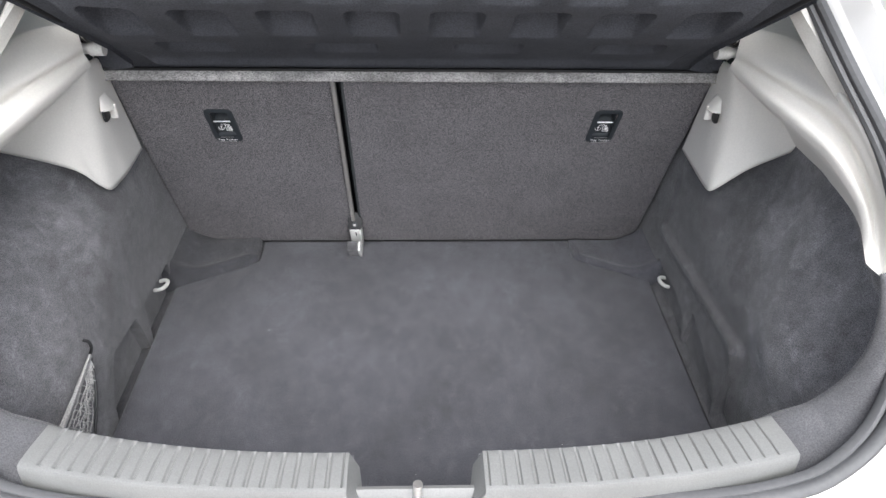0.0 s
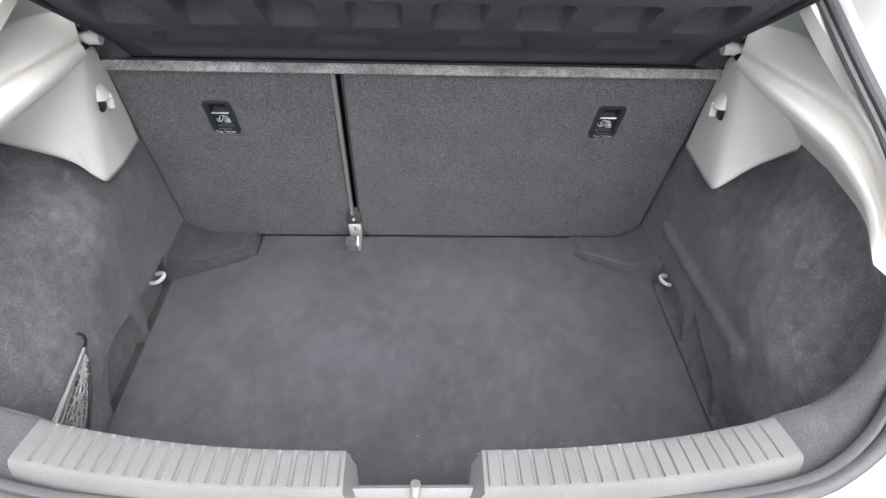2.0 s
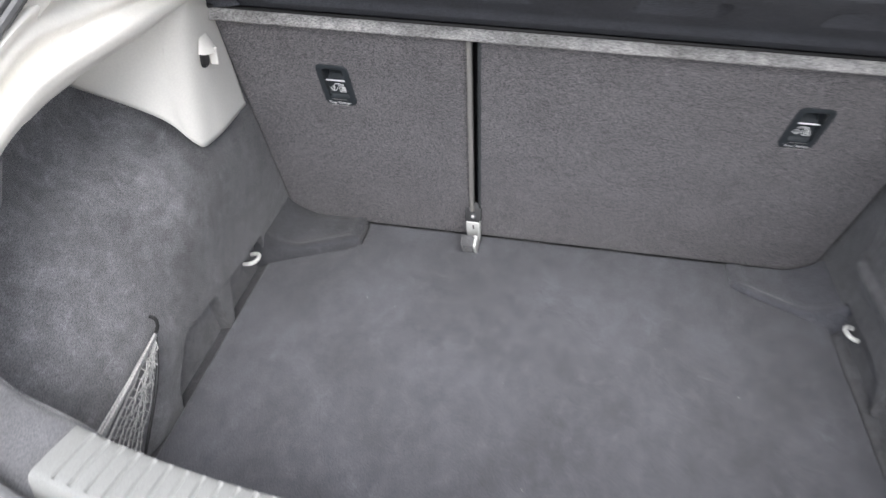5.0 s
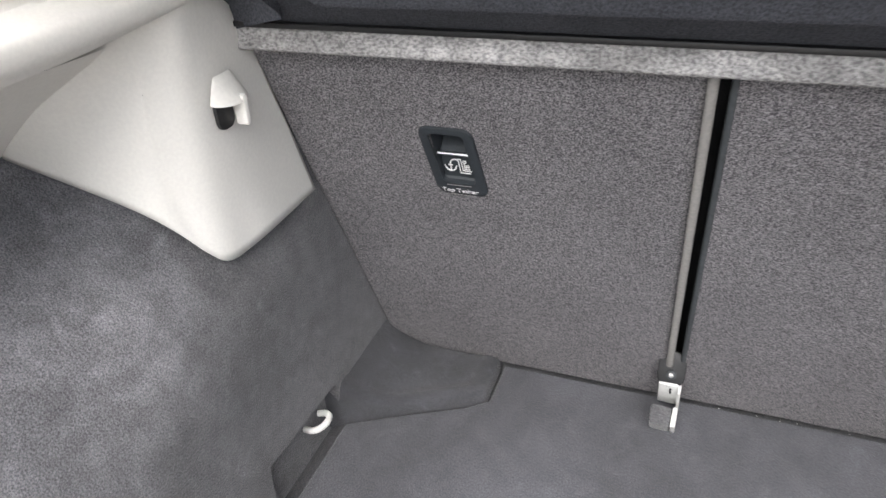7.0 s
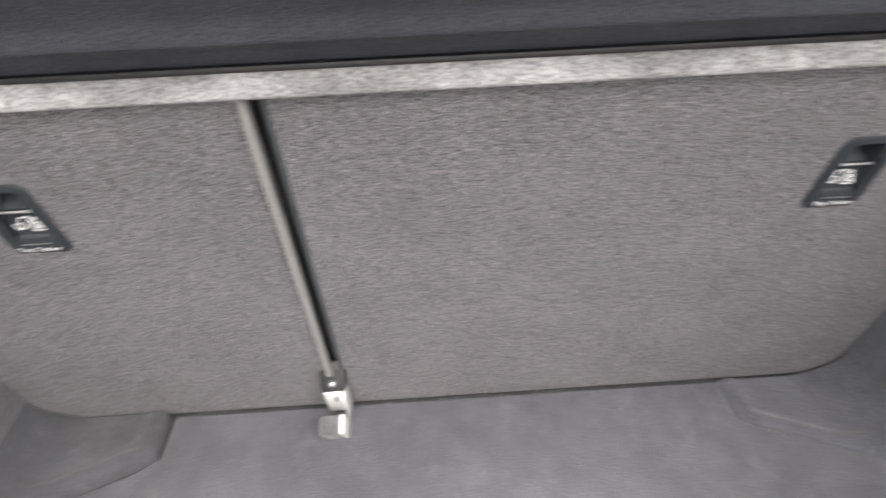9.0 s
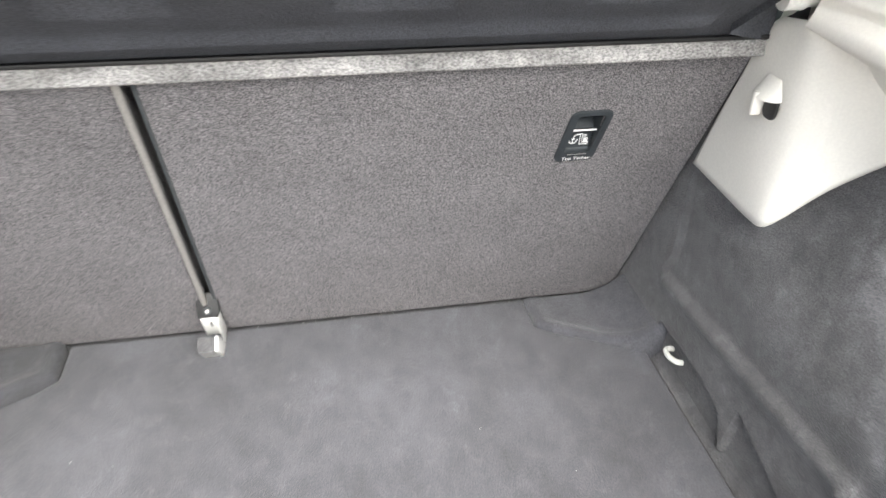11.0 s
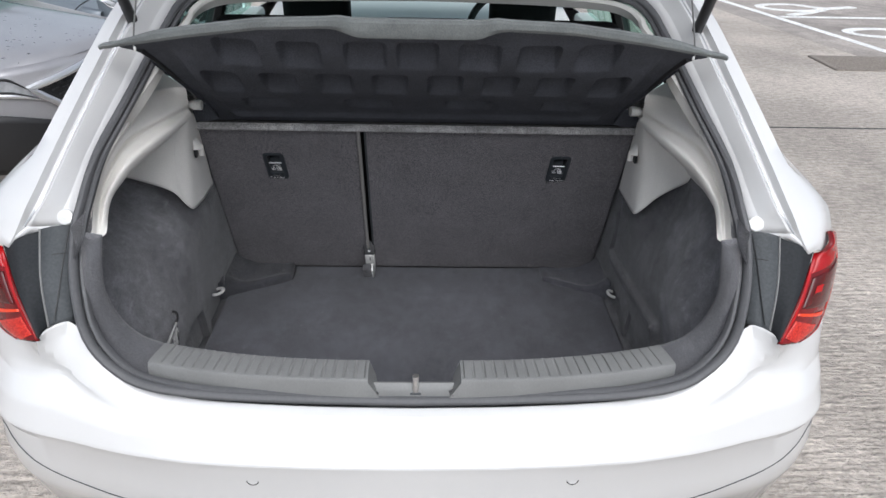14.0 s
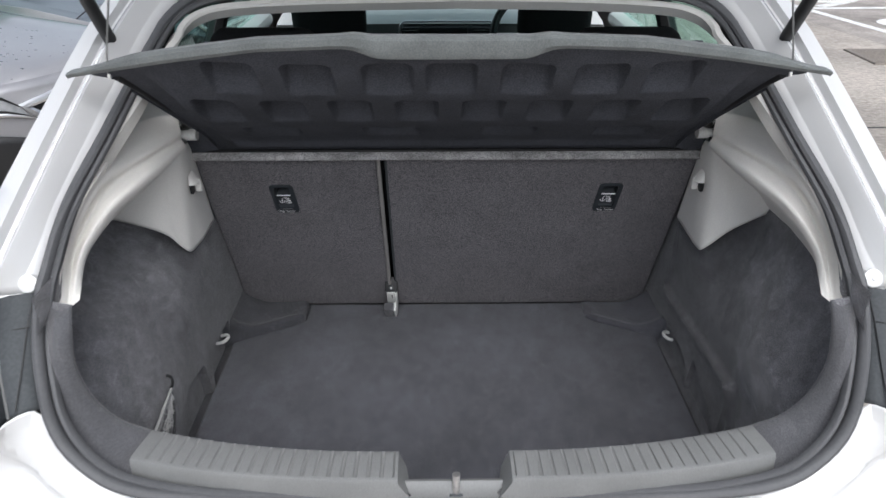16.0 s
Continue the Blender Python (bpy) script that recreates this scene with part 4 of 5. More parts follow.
    rows.append([hk @ Vector((0.0190 * 0.9 * math.cos(q), 0.005, -0.001 + 0.016 * math.sin(q))) for q in np.linspace(0, math.pi, 15)])
    rows.append([hk @ Vector((0.012 * math.cos(q), 0.008, -0.002)) for q in np.linspace(0, math.pi, 15)])
    hood = part("bag_hook", loft(rows), TRIM, trim, "moulded bag hook with dark hole")
    part("hook_hole", slab(rounded(0.024, 0.032, 0.009, 6), 0.004, bevel=0.001, m=hk @ Matrix.Translation((0.010 * side, -0.004, 0.0030))), BLACK, hood)
    part("hook_prong", box((0.008, 0.030, 0.014), (-0.005 * side, -0.006, 0.010), 0.003, m=hk), TRIM, hood)
    # shelf support pin
    pin_path = [(side * 0.600, 0.912, 1.050), (side * 0.556, 0.912, 1.050)]
    pin = part("shelf_pin", sweep(pin_path, ring(0.0095, 14), up=(0, 0, 1)), WHITEPLASTIC, trim, "white plastic shelf pin")
    part("pin_head", sweep([(side * 0.564, 0.912, 1.050), (side * 0.540, 0.912, 1.050)], ring(0.0125, 14), up=(0, 0, 1)), WHITEPLASTIC, pin)

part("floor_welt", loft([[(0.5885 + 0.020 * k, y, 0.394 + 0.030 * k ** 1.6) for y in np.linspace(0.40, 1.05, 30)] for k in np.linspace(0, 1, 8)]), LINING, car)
# The pan's dark colour carries the shade of the gaps round the carpet.
part("boot_pan", box((1.56, 0.98, 0.02), (0, 0.80, 0.372), 0.004), FOOTSHADE, car)

# ---- boot floor carpet ----
outline = [(-0.588, 0.36), (0.585, 0.36), (0.585, 1.061), (0.52, 1.095), (0.43, 1.139), (0.409, 1.157), (0.408, 1.2335), (-0.402, 1.2335), (-0.403, 1.153), (-0.43, 1.130), (-0.52, 1.084), (-0.588, 1.046)]
bm = slab(outline, 0.017, bevel=0.004, m=Matrix.Translation((0, 0, 0.40)))
tagged(part("boot_carpet", bm, VELOUR, sharp=14), "dark grey velour boot floor carpet with brushed patches", "carpet")

# ---- rear seat backs ----
bench = thing("rear_seat", (0, 1.30, 0.38), "split rear seat back covered in speckled grey felt", "seat")
SLOPE = math.hypot(1, 0.434)
seat_m = Matrix(((1, 0, 0, 0), (0, -0.434 / SLOPE, -1 / SLOPE, 1.2443), (0, 1 / SLOPE, -0.434 / SLOPE, 0.393), (0, 0, 0, 1)))


def on_seat(x, z, lift=0.0):
    return seat_m @ Matrix.Translation((x, (z - 0.393) * SLOPE, lift))


def backrest(x0, x1, tether, corner):
    """One felt-covered back with a recess for its tether anchor."""
    top = 0.655
    radii = (0.058 if corner > 0 else 0.006, 0.01, 0.01, 0.058 if corner < 0 else 0.006)
    o = rounded(x1 - x0, top, 0.0, 6, (x0 + x1) / 2, top / 2, radii)
    ty = (0.832 - 0.393) * SLOPE
    h = rounded(0.040, 0.078, 0.008, 4, tether, ty + 0.004)
    back = part("backrest", slab(o, 0.06, hole=h, bevel=0.007, m=seat_m), SEATFELT, bench, sharp=14)
    m = on_seat(tether, 0.832)
    lean = Matrix.Translation((0, 0, 0)) @ Matrix(((1, -0.055 * corner * -1, 0, 0), (0, 1, 0, 0), (0, 0, 1, 0), (0, 0, 0, 1)))
    anchor = part("tether_plate", slab(rounded(0.059, 0.102, 0.012, 5), 0.006, hole=rounded(0.038, 0.074, 0.006, 4, 0.0, 0.006), bevel=0.0025, m=m @ Matrix.Translation((0, 0, 0.003)) @ lean), PLATE, bench, "dark plastic top tether plate")
    # recess: a ramp that falls back upwards from the lower lip
    rows = [[(-0.0195, -0.033, 0.0), (0.0195, -0.033, 0.0)], [(-0.0185, -0.030, -0.006), (0.0185, -0.030, -0.006)], [(-0.0185, 0.004, -0.011), (0.0185, 0.004, -0.011)], [(-0.0185, 0.014, -0.034), (0.0185, 0.014, -0.034)], [(-0.0185, 0.043, -0.034), (0.0185, 0.043, -0.034)], [(-0.0195, 0.044, 0.0), (0.0195, 0.044, 0.0)]]
    bm = loft([[m @ Vector(p) for p in r] for r in rows])
    for sx in (-0.0188, 0.0188):
        vs = [bm.verts.new(m @ Vector((sx, r[0][1], r[0][2]))) for r in rows]
        bm.faces.new(vs)
    part("recess", bm, PLATE, anchor)
    part("wire", sweep([m @ Vector((x, 0.008, -0.004)) for x in (-0.0188, 0.0188)], ring(0.0017, 8), up=(0, -1, 0)), STEEL, anchor)
    words("lettering", "Top Tether", 0.0088, m @ Matrix.Translation((0.0, -0.0455, 0.0036)), WHITEPRINT, anchor)
    im = m @ Matrix.Translation((0, -0.014, -0.0068)) @ pose(0, 0, 0, -8, 0, 0)
    bm = bmesh.new()
    # an anchor, a strap over the back and a child in its seat
    for pts in (arc(-0.0085, -0.001, 0.0055, 195, 345, 8), [(-0.0085, -0.0065), (-0.0085, 0.003)], [(-0.0108, 0.0015), (-0.0062, 0.0015)], [(-0.0138, -0.0035), (-0.0150, 0.0008)], [(-0.0032, -0.0035), (-0.0020, 0.0008)],
                arc(-0.0025, 0.0035, 0.0060, 175, 60, 8), [(0.0005, 0.0100), (0.0020, -0.0085), (0.0130, -0.0085), (0.0145, -0.0055), (0.0050, -0.0050), (0.0035, 0.0100), (0.0005, 0.0100)],
                [(0.0068, 0.0035), (0.0072, -0.0030), (0.0128, -0.0030)], [(0.0070, 0.0015), (0.0122, 0.0025)], [(0.0072, -0.0008), (0.0128, 0.0000)], arc(0.0075, 0.0068, 0.0018, 0, 360, 8)):
        stroke(pts, 0.00075, im, bm)
    part("anchor_symbol", bm, WHITEPRINT, anchor)
    part("underline", box((0.034, 0.0006, 0.0004), (0, -0.0498, 0.0032), 0, m=m), ZINC, anchor)
    part("lip_line", box((0.028, 0.0006, 0.0006), (0, -0.034, 0.0034), 0, m=m), ZINC, anchor)
    return back


backrest(-0.592, -0.164, -0.402, -1)
backrest(-0.146, 0.590, 0.401, 1)
# pale edge strip along the smaller back and the dark gap behind
part("edge_strip", sweep([on_seat(-0.161, z, 0.001).translation for z in (0.45, 0.99)], rounded(0.009, 0.012, 0.003, 3), up=(0, -1, -0.434)), STRIP, bench)
part("edge_welt", sweep([on_seat(-0.144, z, -0.006).translation for z in (0.40, 0.99)], rounded(0.007, 0.012, 0.003, 3), up=(0, -1, -0.434)), JAMB, bench)
part("gap_backing", box((0.05, 0.68, 0.01), (-0.155, 0.33, -0.07), 0, m=seat_m), BLACK, bench)
# centre hinge bracket with its felt sleeve
br = part("hinge_bracket", box((0.026, 0.006, 0.060), (0, 0, 0), 0.002, m=Matrix.Translation((-0.1575, 1.196, 0.446)) @ pose(0, 0, 0, 24, 0, -2)), WHITEPLASTIC, bench, "white hinge bracket with bolt")
part("bracket_slot", box((0.003, 0.003, 0.016), (0.003, -0.003, 0.014), 0.001, m=Matrix.Translation((-0.1575, 1.196, 0.446)) @ pose(0, 0, 0, 24, 0, -2)), BLACK, br)
part("bracket_flange", box((0.004, 0.03, 0.075), (0.0145, 0.004, -0.012), 0.001, m=Matrix.Translation((-0.1575, 1.196, 0.446)) @ pose(0, 0, 0, 24, 0, -2)), WHITEPLASTIC, br)
hole = Matrix.Translation((-0.157, 1.186, 0.487)) @ pose(0, 0, 0, 66, 0, 0)
part("bracket_eye", slab(rounded(0.036, 0.050, 0.015, 5), 0.006, bevel=0.002, m=hole @ Matrix.Translation((0, 0.006, -0.004))), BLACK, br)
bolt = slab(rounded(0.013, 0.013, 0.0063, 6), 0.006, bevel=0.002, m=hole @ Matrix.Translation((0, 0, 0.003)))
part("bolt", bolt, JAMB, br)
part("bolt_socket", slab(rounded(0.006, 0.006, 0.0028, 6), 0.004, bevel=0.001, m=hole @ Matrix.Translation((0, 0, 0.0055))), ZINC, br)
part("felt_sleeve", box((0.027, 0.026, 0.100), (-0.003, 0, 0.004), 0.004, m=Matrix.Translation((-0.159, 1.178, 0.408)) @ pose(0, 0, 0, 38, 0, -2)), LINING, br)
part("sleeve_edge", box((0.006, 0.026, 0.094), (0.0145, 0.001, 0.006), 0.001, m=Matrix.Translation((-0.159, 1.178, 0.408)) @ pose(0, 0, 0, 38, 0, -2)), WHITEPLASTIC, br)
part("bench_frame", box((1.20, 0.10, 0.60), bevel=0.01, m=Matrix.Translation((0, 1.26, 0.70)) @ pose(0, 0, 0, 23.5, 0, 0)), BLACK, bench)
for x in (-0.42, 0.42):
    head = part("head_restraint", box((0.25, 0.09, 0.12), bevel=0.04, m=Matrix.Translation((x, 1.12, 1.172)) @ pose(0, 0, 0, 20, 0, 0), segments=4), SEATCLOTH, bench)
    for dx in (-0.07, 0.07):
        part("head_post", sweep([(x + dx, 1.11, 1.0), (x + dx, 1.105, 1.15)], ring(0.006, 8), up=(0, 1, 0)), STEEL, head)

# ---- raised parcel shelf ----
shelf = thing("parcel_shelf", (0, 0.985, 0.95), "raised parcel shelf with moulded felt underside", "parcel shelf")
part("front_bar", sweep([(x, 0.984, 0.974) for x in np.linspace(-0.588, 0.588, 60)], rounded(0.022, 0.024, 0.004, 3), up=(0, 0.25, 1)), EDGEFELT, shelf, "pale fibrous front edge bar")
part("hinge_gap", box((1.17, 0.010, 0.005), (0, 0.9745, 0.9888), 0.001), BLACK, shelf)


def shelf_z(y):
    return 0.985 + 0.75 * (0.985 - y)


def half_width(y):
    return float(np.interp(y, [0.53, 0.60, 0.615, 0.632, 0.65, 0.70, 0.78, 0.87, 0.95, 0.975], [0.66, 0.66, 0.64, 0.575, 0.557, 0.545, 0.528, 0.510, 0.512, 0.585]))


def rear_edge(x):
    a = abs(x)
    return float(np.interp(a, [0, 0.12, 0.15, 0.30, 0.45, 0.55, 0.63, 0.70], [0.548, 0.547, 0.536, 0.546, 0.578, 0.604, 0.625, 0.66]))


CELLS = [(x, 0.715, 0.034, 0.042) for x in (-0.422, -0.30, -0.18, -0.06, 0.06, 0.18, 0.30, 0.422)]
CELLS += [(x, 0.614, 0.038, 0.031) for x in (-0.36, -0.235, -0.105, 0.0, 0.125, 0.245, 0.365)]
CELLS += [(x, 0.828, 0.052, 0.028) for x in (-0.355, -0.117, 0.12, 0.352)]


def sunk(x, y):
    """How deep the underside is pressed in at x, y: sharp and round-cornered at the rear, a ramp towards the hinge."""
    d = 0.0
    for cx, cy, hw, hh in CELLS:
        u, v = abs(x - cx), y - cy
        if u < hw + 0.02 and abs(v) < hh + 0.03:
            near = cy > 0.80
            r = 0.010
            qx, qy = max(u - hw + r, 0.0), max(-v - hh + r, 0.0)
            wall = smooth_step((r + 0.006 - math.hypot(qx, qy)) / 0.012)
            ramp = float(np.clip((hh + 0.002 - v) / (hh * (1.4 if near else 0.8)), 0, 1))
            ramp = ramp * 0.6 + 0.4 * float(smooth_step(ramp))
            d = max(d, float(wall) * ramp * (0.026 if near else 0.040))
    panel = smooth_step((0.480 + 0.09 * (0.93 - y) - abs(x)) / 0.026) * smooth_step((0.922 - y) / 0.012) * smooth_step((y - rear_edge(x) + 0.01) / 0.13)
    # rounded bead along the hinge side of the moulded field
    bead = math.exp(-((y - 0.906) / 0.010) ** 2) * float(smooth_step((0.475 - abs(x)) / 0.03))
    return d - 0.009 * bead - (0.012 + 0.014 * float(smooth_step((0.90 - y) / 0.16))) * float(panel)


nx, ny = 500, 210
rows = []
for j in range(ny):
    v = j / (ny - 1)
    row = []
    for i in range(nx):
        s = -1 + 2 * i / (nx - 1)
        x = s * 0.64
        y = 0.985 + (rear_edge(x) - 0.985) * v
        x = s * min(half_width(y), 0.64)
        k = sunk(x, y)
        row.append((x, y, shelf_z(y) + k))
    rows.append(row)
under = part("underside", loft(rows), SHELFFELT, shelf, "dark moulded felt underside with pressed pockets")
rim = []
for x in np.linspace(-0.638, 0.638, 140):
    y = rear_edge(x)
    z = shelf_z(y)
    lip = 0.011 * float(smooth_step((0.180 - abs(x)) / 0.08))
    th = 0.016 - 0.010 * float(smooth_step((abs(x) - 0.5) / 0.12)) + 0.004 * float(smooth_step((0.180 - abs(x)) / 0.08))
    rim.append([(x, y + 0.020, z - 0.006), (x, y + 0.002, z - 0.004 - lip), (x, y - 0.004, z + 0.002 - lip * 0.6), (x, y - 0.004, z + th * 0.7), (x, y + 0.002, z + th), (x, y + 0.020, z + th)])
part("rear_lip", loft(rim), SHELFTOP, shelf, "grey fabric rear lip")
rows = []
for j in range(20):
    v = j / 19
    row = []
    for i in range(80):
        s = -1 + 2 * i / 79
        y = 0.975 + (rear_edge(s * 0.64) + 0.016 - 0.975) * v
        row.append((s * min(half_width(y), 0.64), y, shelf_z(y) + 0.034 - 0.018 * float(smooth_step((v - 0.8) / 0.2))))
    rows.append(row)
part("top_cover", loft(rows), SHELFTOP, shelf)
for side in (1, -1):
    ys = np.linspace(0.665, 0.975, 40)
    part("side_edge", loft([[(side * (min(half_width(y), 0.64) - 0.001), y, shelf_z(y) + h) for y in ys] for h in (-0.010, 0.036)]), SHELFFELT, shelf)
    part("pivot_arm", box((0.016, 0.075, 0.030), bevel=0.005, m=Matrix.Translation((side * 0.590, 0.928, 1.066)) @ pose(0, 0, 0, -37, 0, 0)), BLACK, shelf)
    part("edge_bracket", sweep(spline([(side * 0.556, 0.630, 1.252), (side * 0.544, 0.68, 1.217), (side * 0.534, 0.76, 1.158), (side * 0.534, 0.86, 1.092), (side * 0.570, 0.915, 1.066)], 24), rounded(0.012, 0.014, 0.004, 3), up=(0, -0.75, 1)), BLACK, shelf)
    part("cord", sweep([(side * 0.562, 0.612, 1.262), (side * 0.552, 0.606, 1.30), (side * 0.49, 0.58, 1.50)], ring(0.0017, 6), up=(0, 1, 0)), SILL, shelf)
    part("cord_clip", box((0.005, 0.005, 0.008), (side * 0.560, 0.611, 1.257), 0.0015), WHITEPLASTIC, shelf)

# ---- luggage net on its hook ----
net = thing("luggage_net", (-0.59, 0.60, 0.40), "grey luggage net hanging from a black hook", "net")
part("net_hook", sweep(spline([(-0.598, 0.640, 0.614), (-0.589, 0.639, 0.611), (-0.586, 0.637, 0.602), (-0.587, 0.634, 0.594), (-0.590, 0.632, 0.588)], 16), ring(0.0030, 8), up=(0, 1, 0)), BLACK, net)
rng = random.Random(4)
apex = np.array((-0.590, 0.632, 0.588))
foot_a, foot_b = np.array((-0.590, 0.420, 0.560)), np.array((-0.586, 0.500, 0.440))
bm = bmesh.new()
lines = 10
strands = []
for i in range(lines):
    foot = foot_a + (foot_b - foot_a) * (i / (lines - 1)) ** 0.85
    pts = []
    for k in range(14):
        s = k / 13
        q = apex + (foot - apex) * s
        pts.append(q + np.array((rng.uniform(0, 0.010), rng.uniform(-1, 1) * 0.004, rng.uniform(-1, 1) * 0.004)) * math.sin(math.pi * min(s * 1.3, 1)) * (1 if i > 2 else 0.2))
    strands.append(pts)
    sweep(spline(pts, 24), ring(0.0009 if i > 2 else 0.0020, 5), up=(1, 0, 0), bm=bm)
for k in range(2, 14):
    for i in range(2, lines - 1):
        a, b = strands[i][k], strands[i + 1][max(k - (i % 2), 0)]
        sweep([a, (np.array(a) + b) / 2 + np.array((0.004, 0, -0.004)), b], ring(0.0010, 4), up=(1, 0, 0), bm=bm)
part("netting", bm, NETTING, net, "bunched grey net cords")
part("net_border", sweep(spline([apex, apex * 0.6 + foot_b * 0.4 + np.array((0.010, 0.006, 0)), foot_b + np.array((0.006, 0.008, 0))], 20), ring(0.0026, 6), up=(1, 0, 0)), BLACK, net)
part("net_cord_band", sweep(spline([apex + np.array((0.002, -0.004, 0.0)), apex * 0.5 + foot_a * 0.5 + np.array((0.004, -0.002, -0.004)), foot_a + np.array((0.003, 0.0, -0.006))], 16), rounded(0.008, 0.004, 0.0015, 3), up=(1, 0, 0)), NETTING, net)

# ---- white lint on the carpet and along the foot of the seat ----
rng = random.Random(21)
bm = bmesh.new()
for k in range(20):
    if k < 12:
        at = (rng.uniform(-0.5, 0.5), rng.uniform(0.42, 1.1), 0.4015)
    else:
        at = (rng.uniform(-0.1, 0.42), 1.2335 + rng.uniform(-0.002, 0.001), 0.402)
    m = Matrix.Translation(at) @ pose(0, 0, 0, 0, 0, rng.uniform(0, 180))
    box((rng.uniform(0.0008, 0.0020), 0.0006, 0.0005), (0, 0, 0), 0, m=m, bm=bm)
tagged(part("lint", bm, WHITEPRINT), "scattered white lint specks on the boot carpet", "lint", kind="stuff")

# ---- the rest of the hatchback: cabin, roof, doors, front ----
head_in = [[(x, 1.02, 1.335 - 0.02 * abs(x)) for x in np.linspace(-0.60, 0.60, 20)], [(x, 1.6, 1.39 - 0.05 * abs(x)) for x in np.linspace(-0.60, 0.60, 20)], [(x, 2.5, 1.36 - 0.05 * abs(x)) for x in np.linspace(-0.58, 0.58, 20)]]
solid(part("headliner", loft(head_in), HEADLINER, car), 0.004)
roof = [[(x, 1.02 + 0.05 * x * x, 1.365 - 0.06 * x * x) for x in np.linspace(-0.62, 0.62, 24)], [(x, 1.25, 1.405 - 0.08 * x * x) for x in np.linspace(-0.64, 0.64, 24)], [(x, 1.7, 1.435 - 0.10 * x * x) for x in np.linspace(-0.65, 0.65, 24)], [(x, 2.3, 1.42 - 0.10 * x * x) for x in np.linspace(-0.64, 0.64, 24)], [(x, 2.75, 1.36 - 0.10 * x * x) for x in np.linspace(-0.60, 0.60, 24)]]
solid(part("roof", loft(roof), PAINT, car), 0.004)
# lip of the roof over the seal and the raised tailgate
bm = loft([[(x, 0.965 + 0.30 * max(0, abs(x) - 0.35) ** 2, 1.362 - 0.08 * x * x) for x in np.linspace(-0.56, 0.56, 24)], [(x, 1.03 + 0.05 * x * x, 1.37 - 0.06 * x * x) for x in np.linspace(-0.62, 0.62, 24)]])
solid(part("roof_edge", bm, PAINT, car), 0.004)
gate = [[(x * w, y, z - 0.05 * x * x) for x in np.linspace(-1, 1, 20)] for w, y, z in ((0.56, 1.0, 1.40), (0.58, 0.80, 1.60), (0.62, 0.56, 1.81), (0.68, 0.28, 2.0), (0.68, 0.10, 2.08))]
solid(part("tailgate", loft(gate), PAINT, car, "raised white tailgate"), 0.05, 1)

for side in (1, -1):
    # door skins below the windows
    rows = []
    for x, z in ((0.80, 0.20), (0.885, 0.30), (0.907, 0.55), (0.900, 0.75), (0.888, 0.88), (0.830, 0.965), (0.80, 0.985)):
        rows.append(spline(mirrored([(x - 0.012, 0.62, z), (x, 1.2, z), (x, 2.2, z - 0.01), (x - 0.015, 3.0, z - 0.03), (x - 0.06, 3.9, z * 0.93), (x - 0.16, 4.18, z * 0.86)], side), 44))
    solid(part("body_side", loft(rows), PAINT, car), 0.004)
    for y0, y1, top0, top1 in ((1.30, 1.82, 1.30, 1.345), (1.92, 2.55, 1.345, 1.30)):
        quad = [[(0.785, y0, 0.985), (0.785, y1, 0.985)], [(0.655, y0 + 0.02, top0), (0.655, y1, top1)]]
        pane = part("side_window", loft([spline(mirrored(q, side), 6) for q in quad]), GLASS, car)
        solid(pane, 0.004)
        pane.visible_shadow = False
    for pts, r in (([(0.79, 1.87, 0.97), (0.65, 1.87, 1.36)], 0.030), ([(0.79, 1.24, 0.97), (0.65, 1.22, 1.33)], 0.035), ([(0.78, 3.0, 0.96), (0.62, 2.65, 1.34)], 0.030), ([(0.655, 1.2, 1.33), (0.66, 1.9, 1.375), (0.63, 2.7, 1.34)], 0.03)):
        part("pillar", sweep(spline(mirrored(pts, side), 12), ring(r, 8), up=(0, 1, 0.1)), BLACK, car)
    part("door_card", box((0.05, 1.5, 0.5), (side * 0.79, 1.95, 0.73), 0.02), GREYDASH, car)
    part("door_top", box((0.09, 1.3, 0.05), (side * 0.765, 1.95, 0.975), 0.018), DASHPAD, car)
    # small quarter glass behind the rear door
    quad = [[(0.72, 0.90, 1.09), (0.735, 1.20, 1.06)], [(0.66, 1.0, 1.25), (0.655, 1.20, 1.30)]]
    pane = part("quarter_window", loft([spline(mirrored(q, side), 6) for q in quad]), GLASS, car)
    solid(pane, 0.004)
    pane.visible_shadow = False
    part("quarter_filler", loft([spline(mirrored(q, side), 8) for q in ([(0.70, 0.70, 1.10), (0.72, 0.90, 1.09), (0.74, 1.22, 1.06)], [(0.85, 0.70, 0.98), (0.86, 0.9, 0.98), (0.865, 1.25, 0.97)])]), PAINT, car)
    # wheels
    for y in (0.98, 3.55):
        wm = Matrix.Translation((side * 0.80, y, 0.31)) @ pose(0, 0, 0, 0, 90, 0)
        bm = bmesh.new()
        bmesh.ops.create_cone(bm, segments=36, radius1=0.31, radius2=0.31, depth=0.2, cap_ends=True, matrix=wm)
        bmesh.ops.bevel(bm, geom=[e for e in bm.edges if len(e.link_faces) == 2 and e.calc_face_angle(0) > 1], offset=0.025, segments=3, affect="EDGES")
        wheel = part("wheel", bm, TYRE, car)
        bm = bmesh.new()
        bmesh.ops.create_cone(bm, segments=30, radius1=0.21, radius2=0.20, depth=0.206, cap_ends=True, matrix=wm)
        part("rim", bm, STEEL, wheel)
    # front seats
    seat = part("front_seat", box((0.50, 0.13, 0.62), bevel=0.05, m=Matrix.Translation((side * 0.40, 1.98, 0.735)) @ pose(0, 0, 0, 14, 0, 0), segments=4), SEATCLOTH, car)
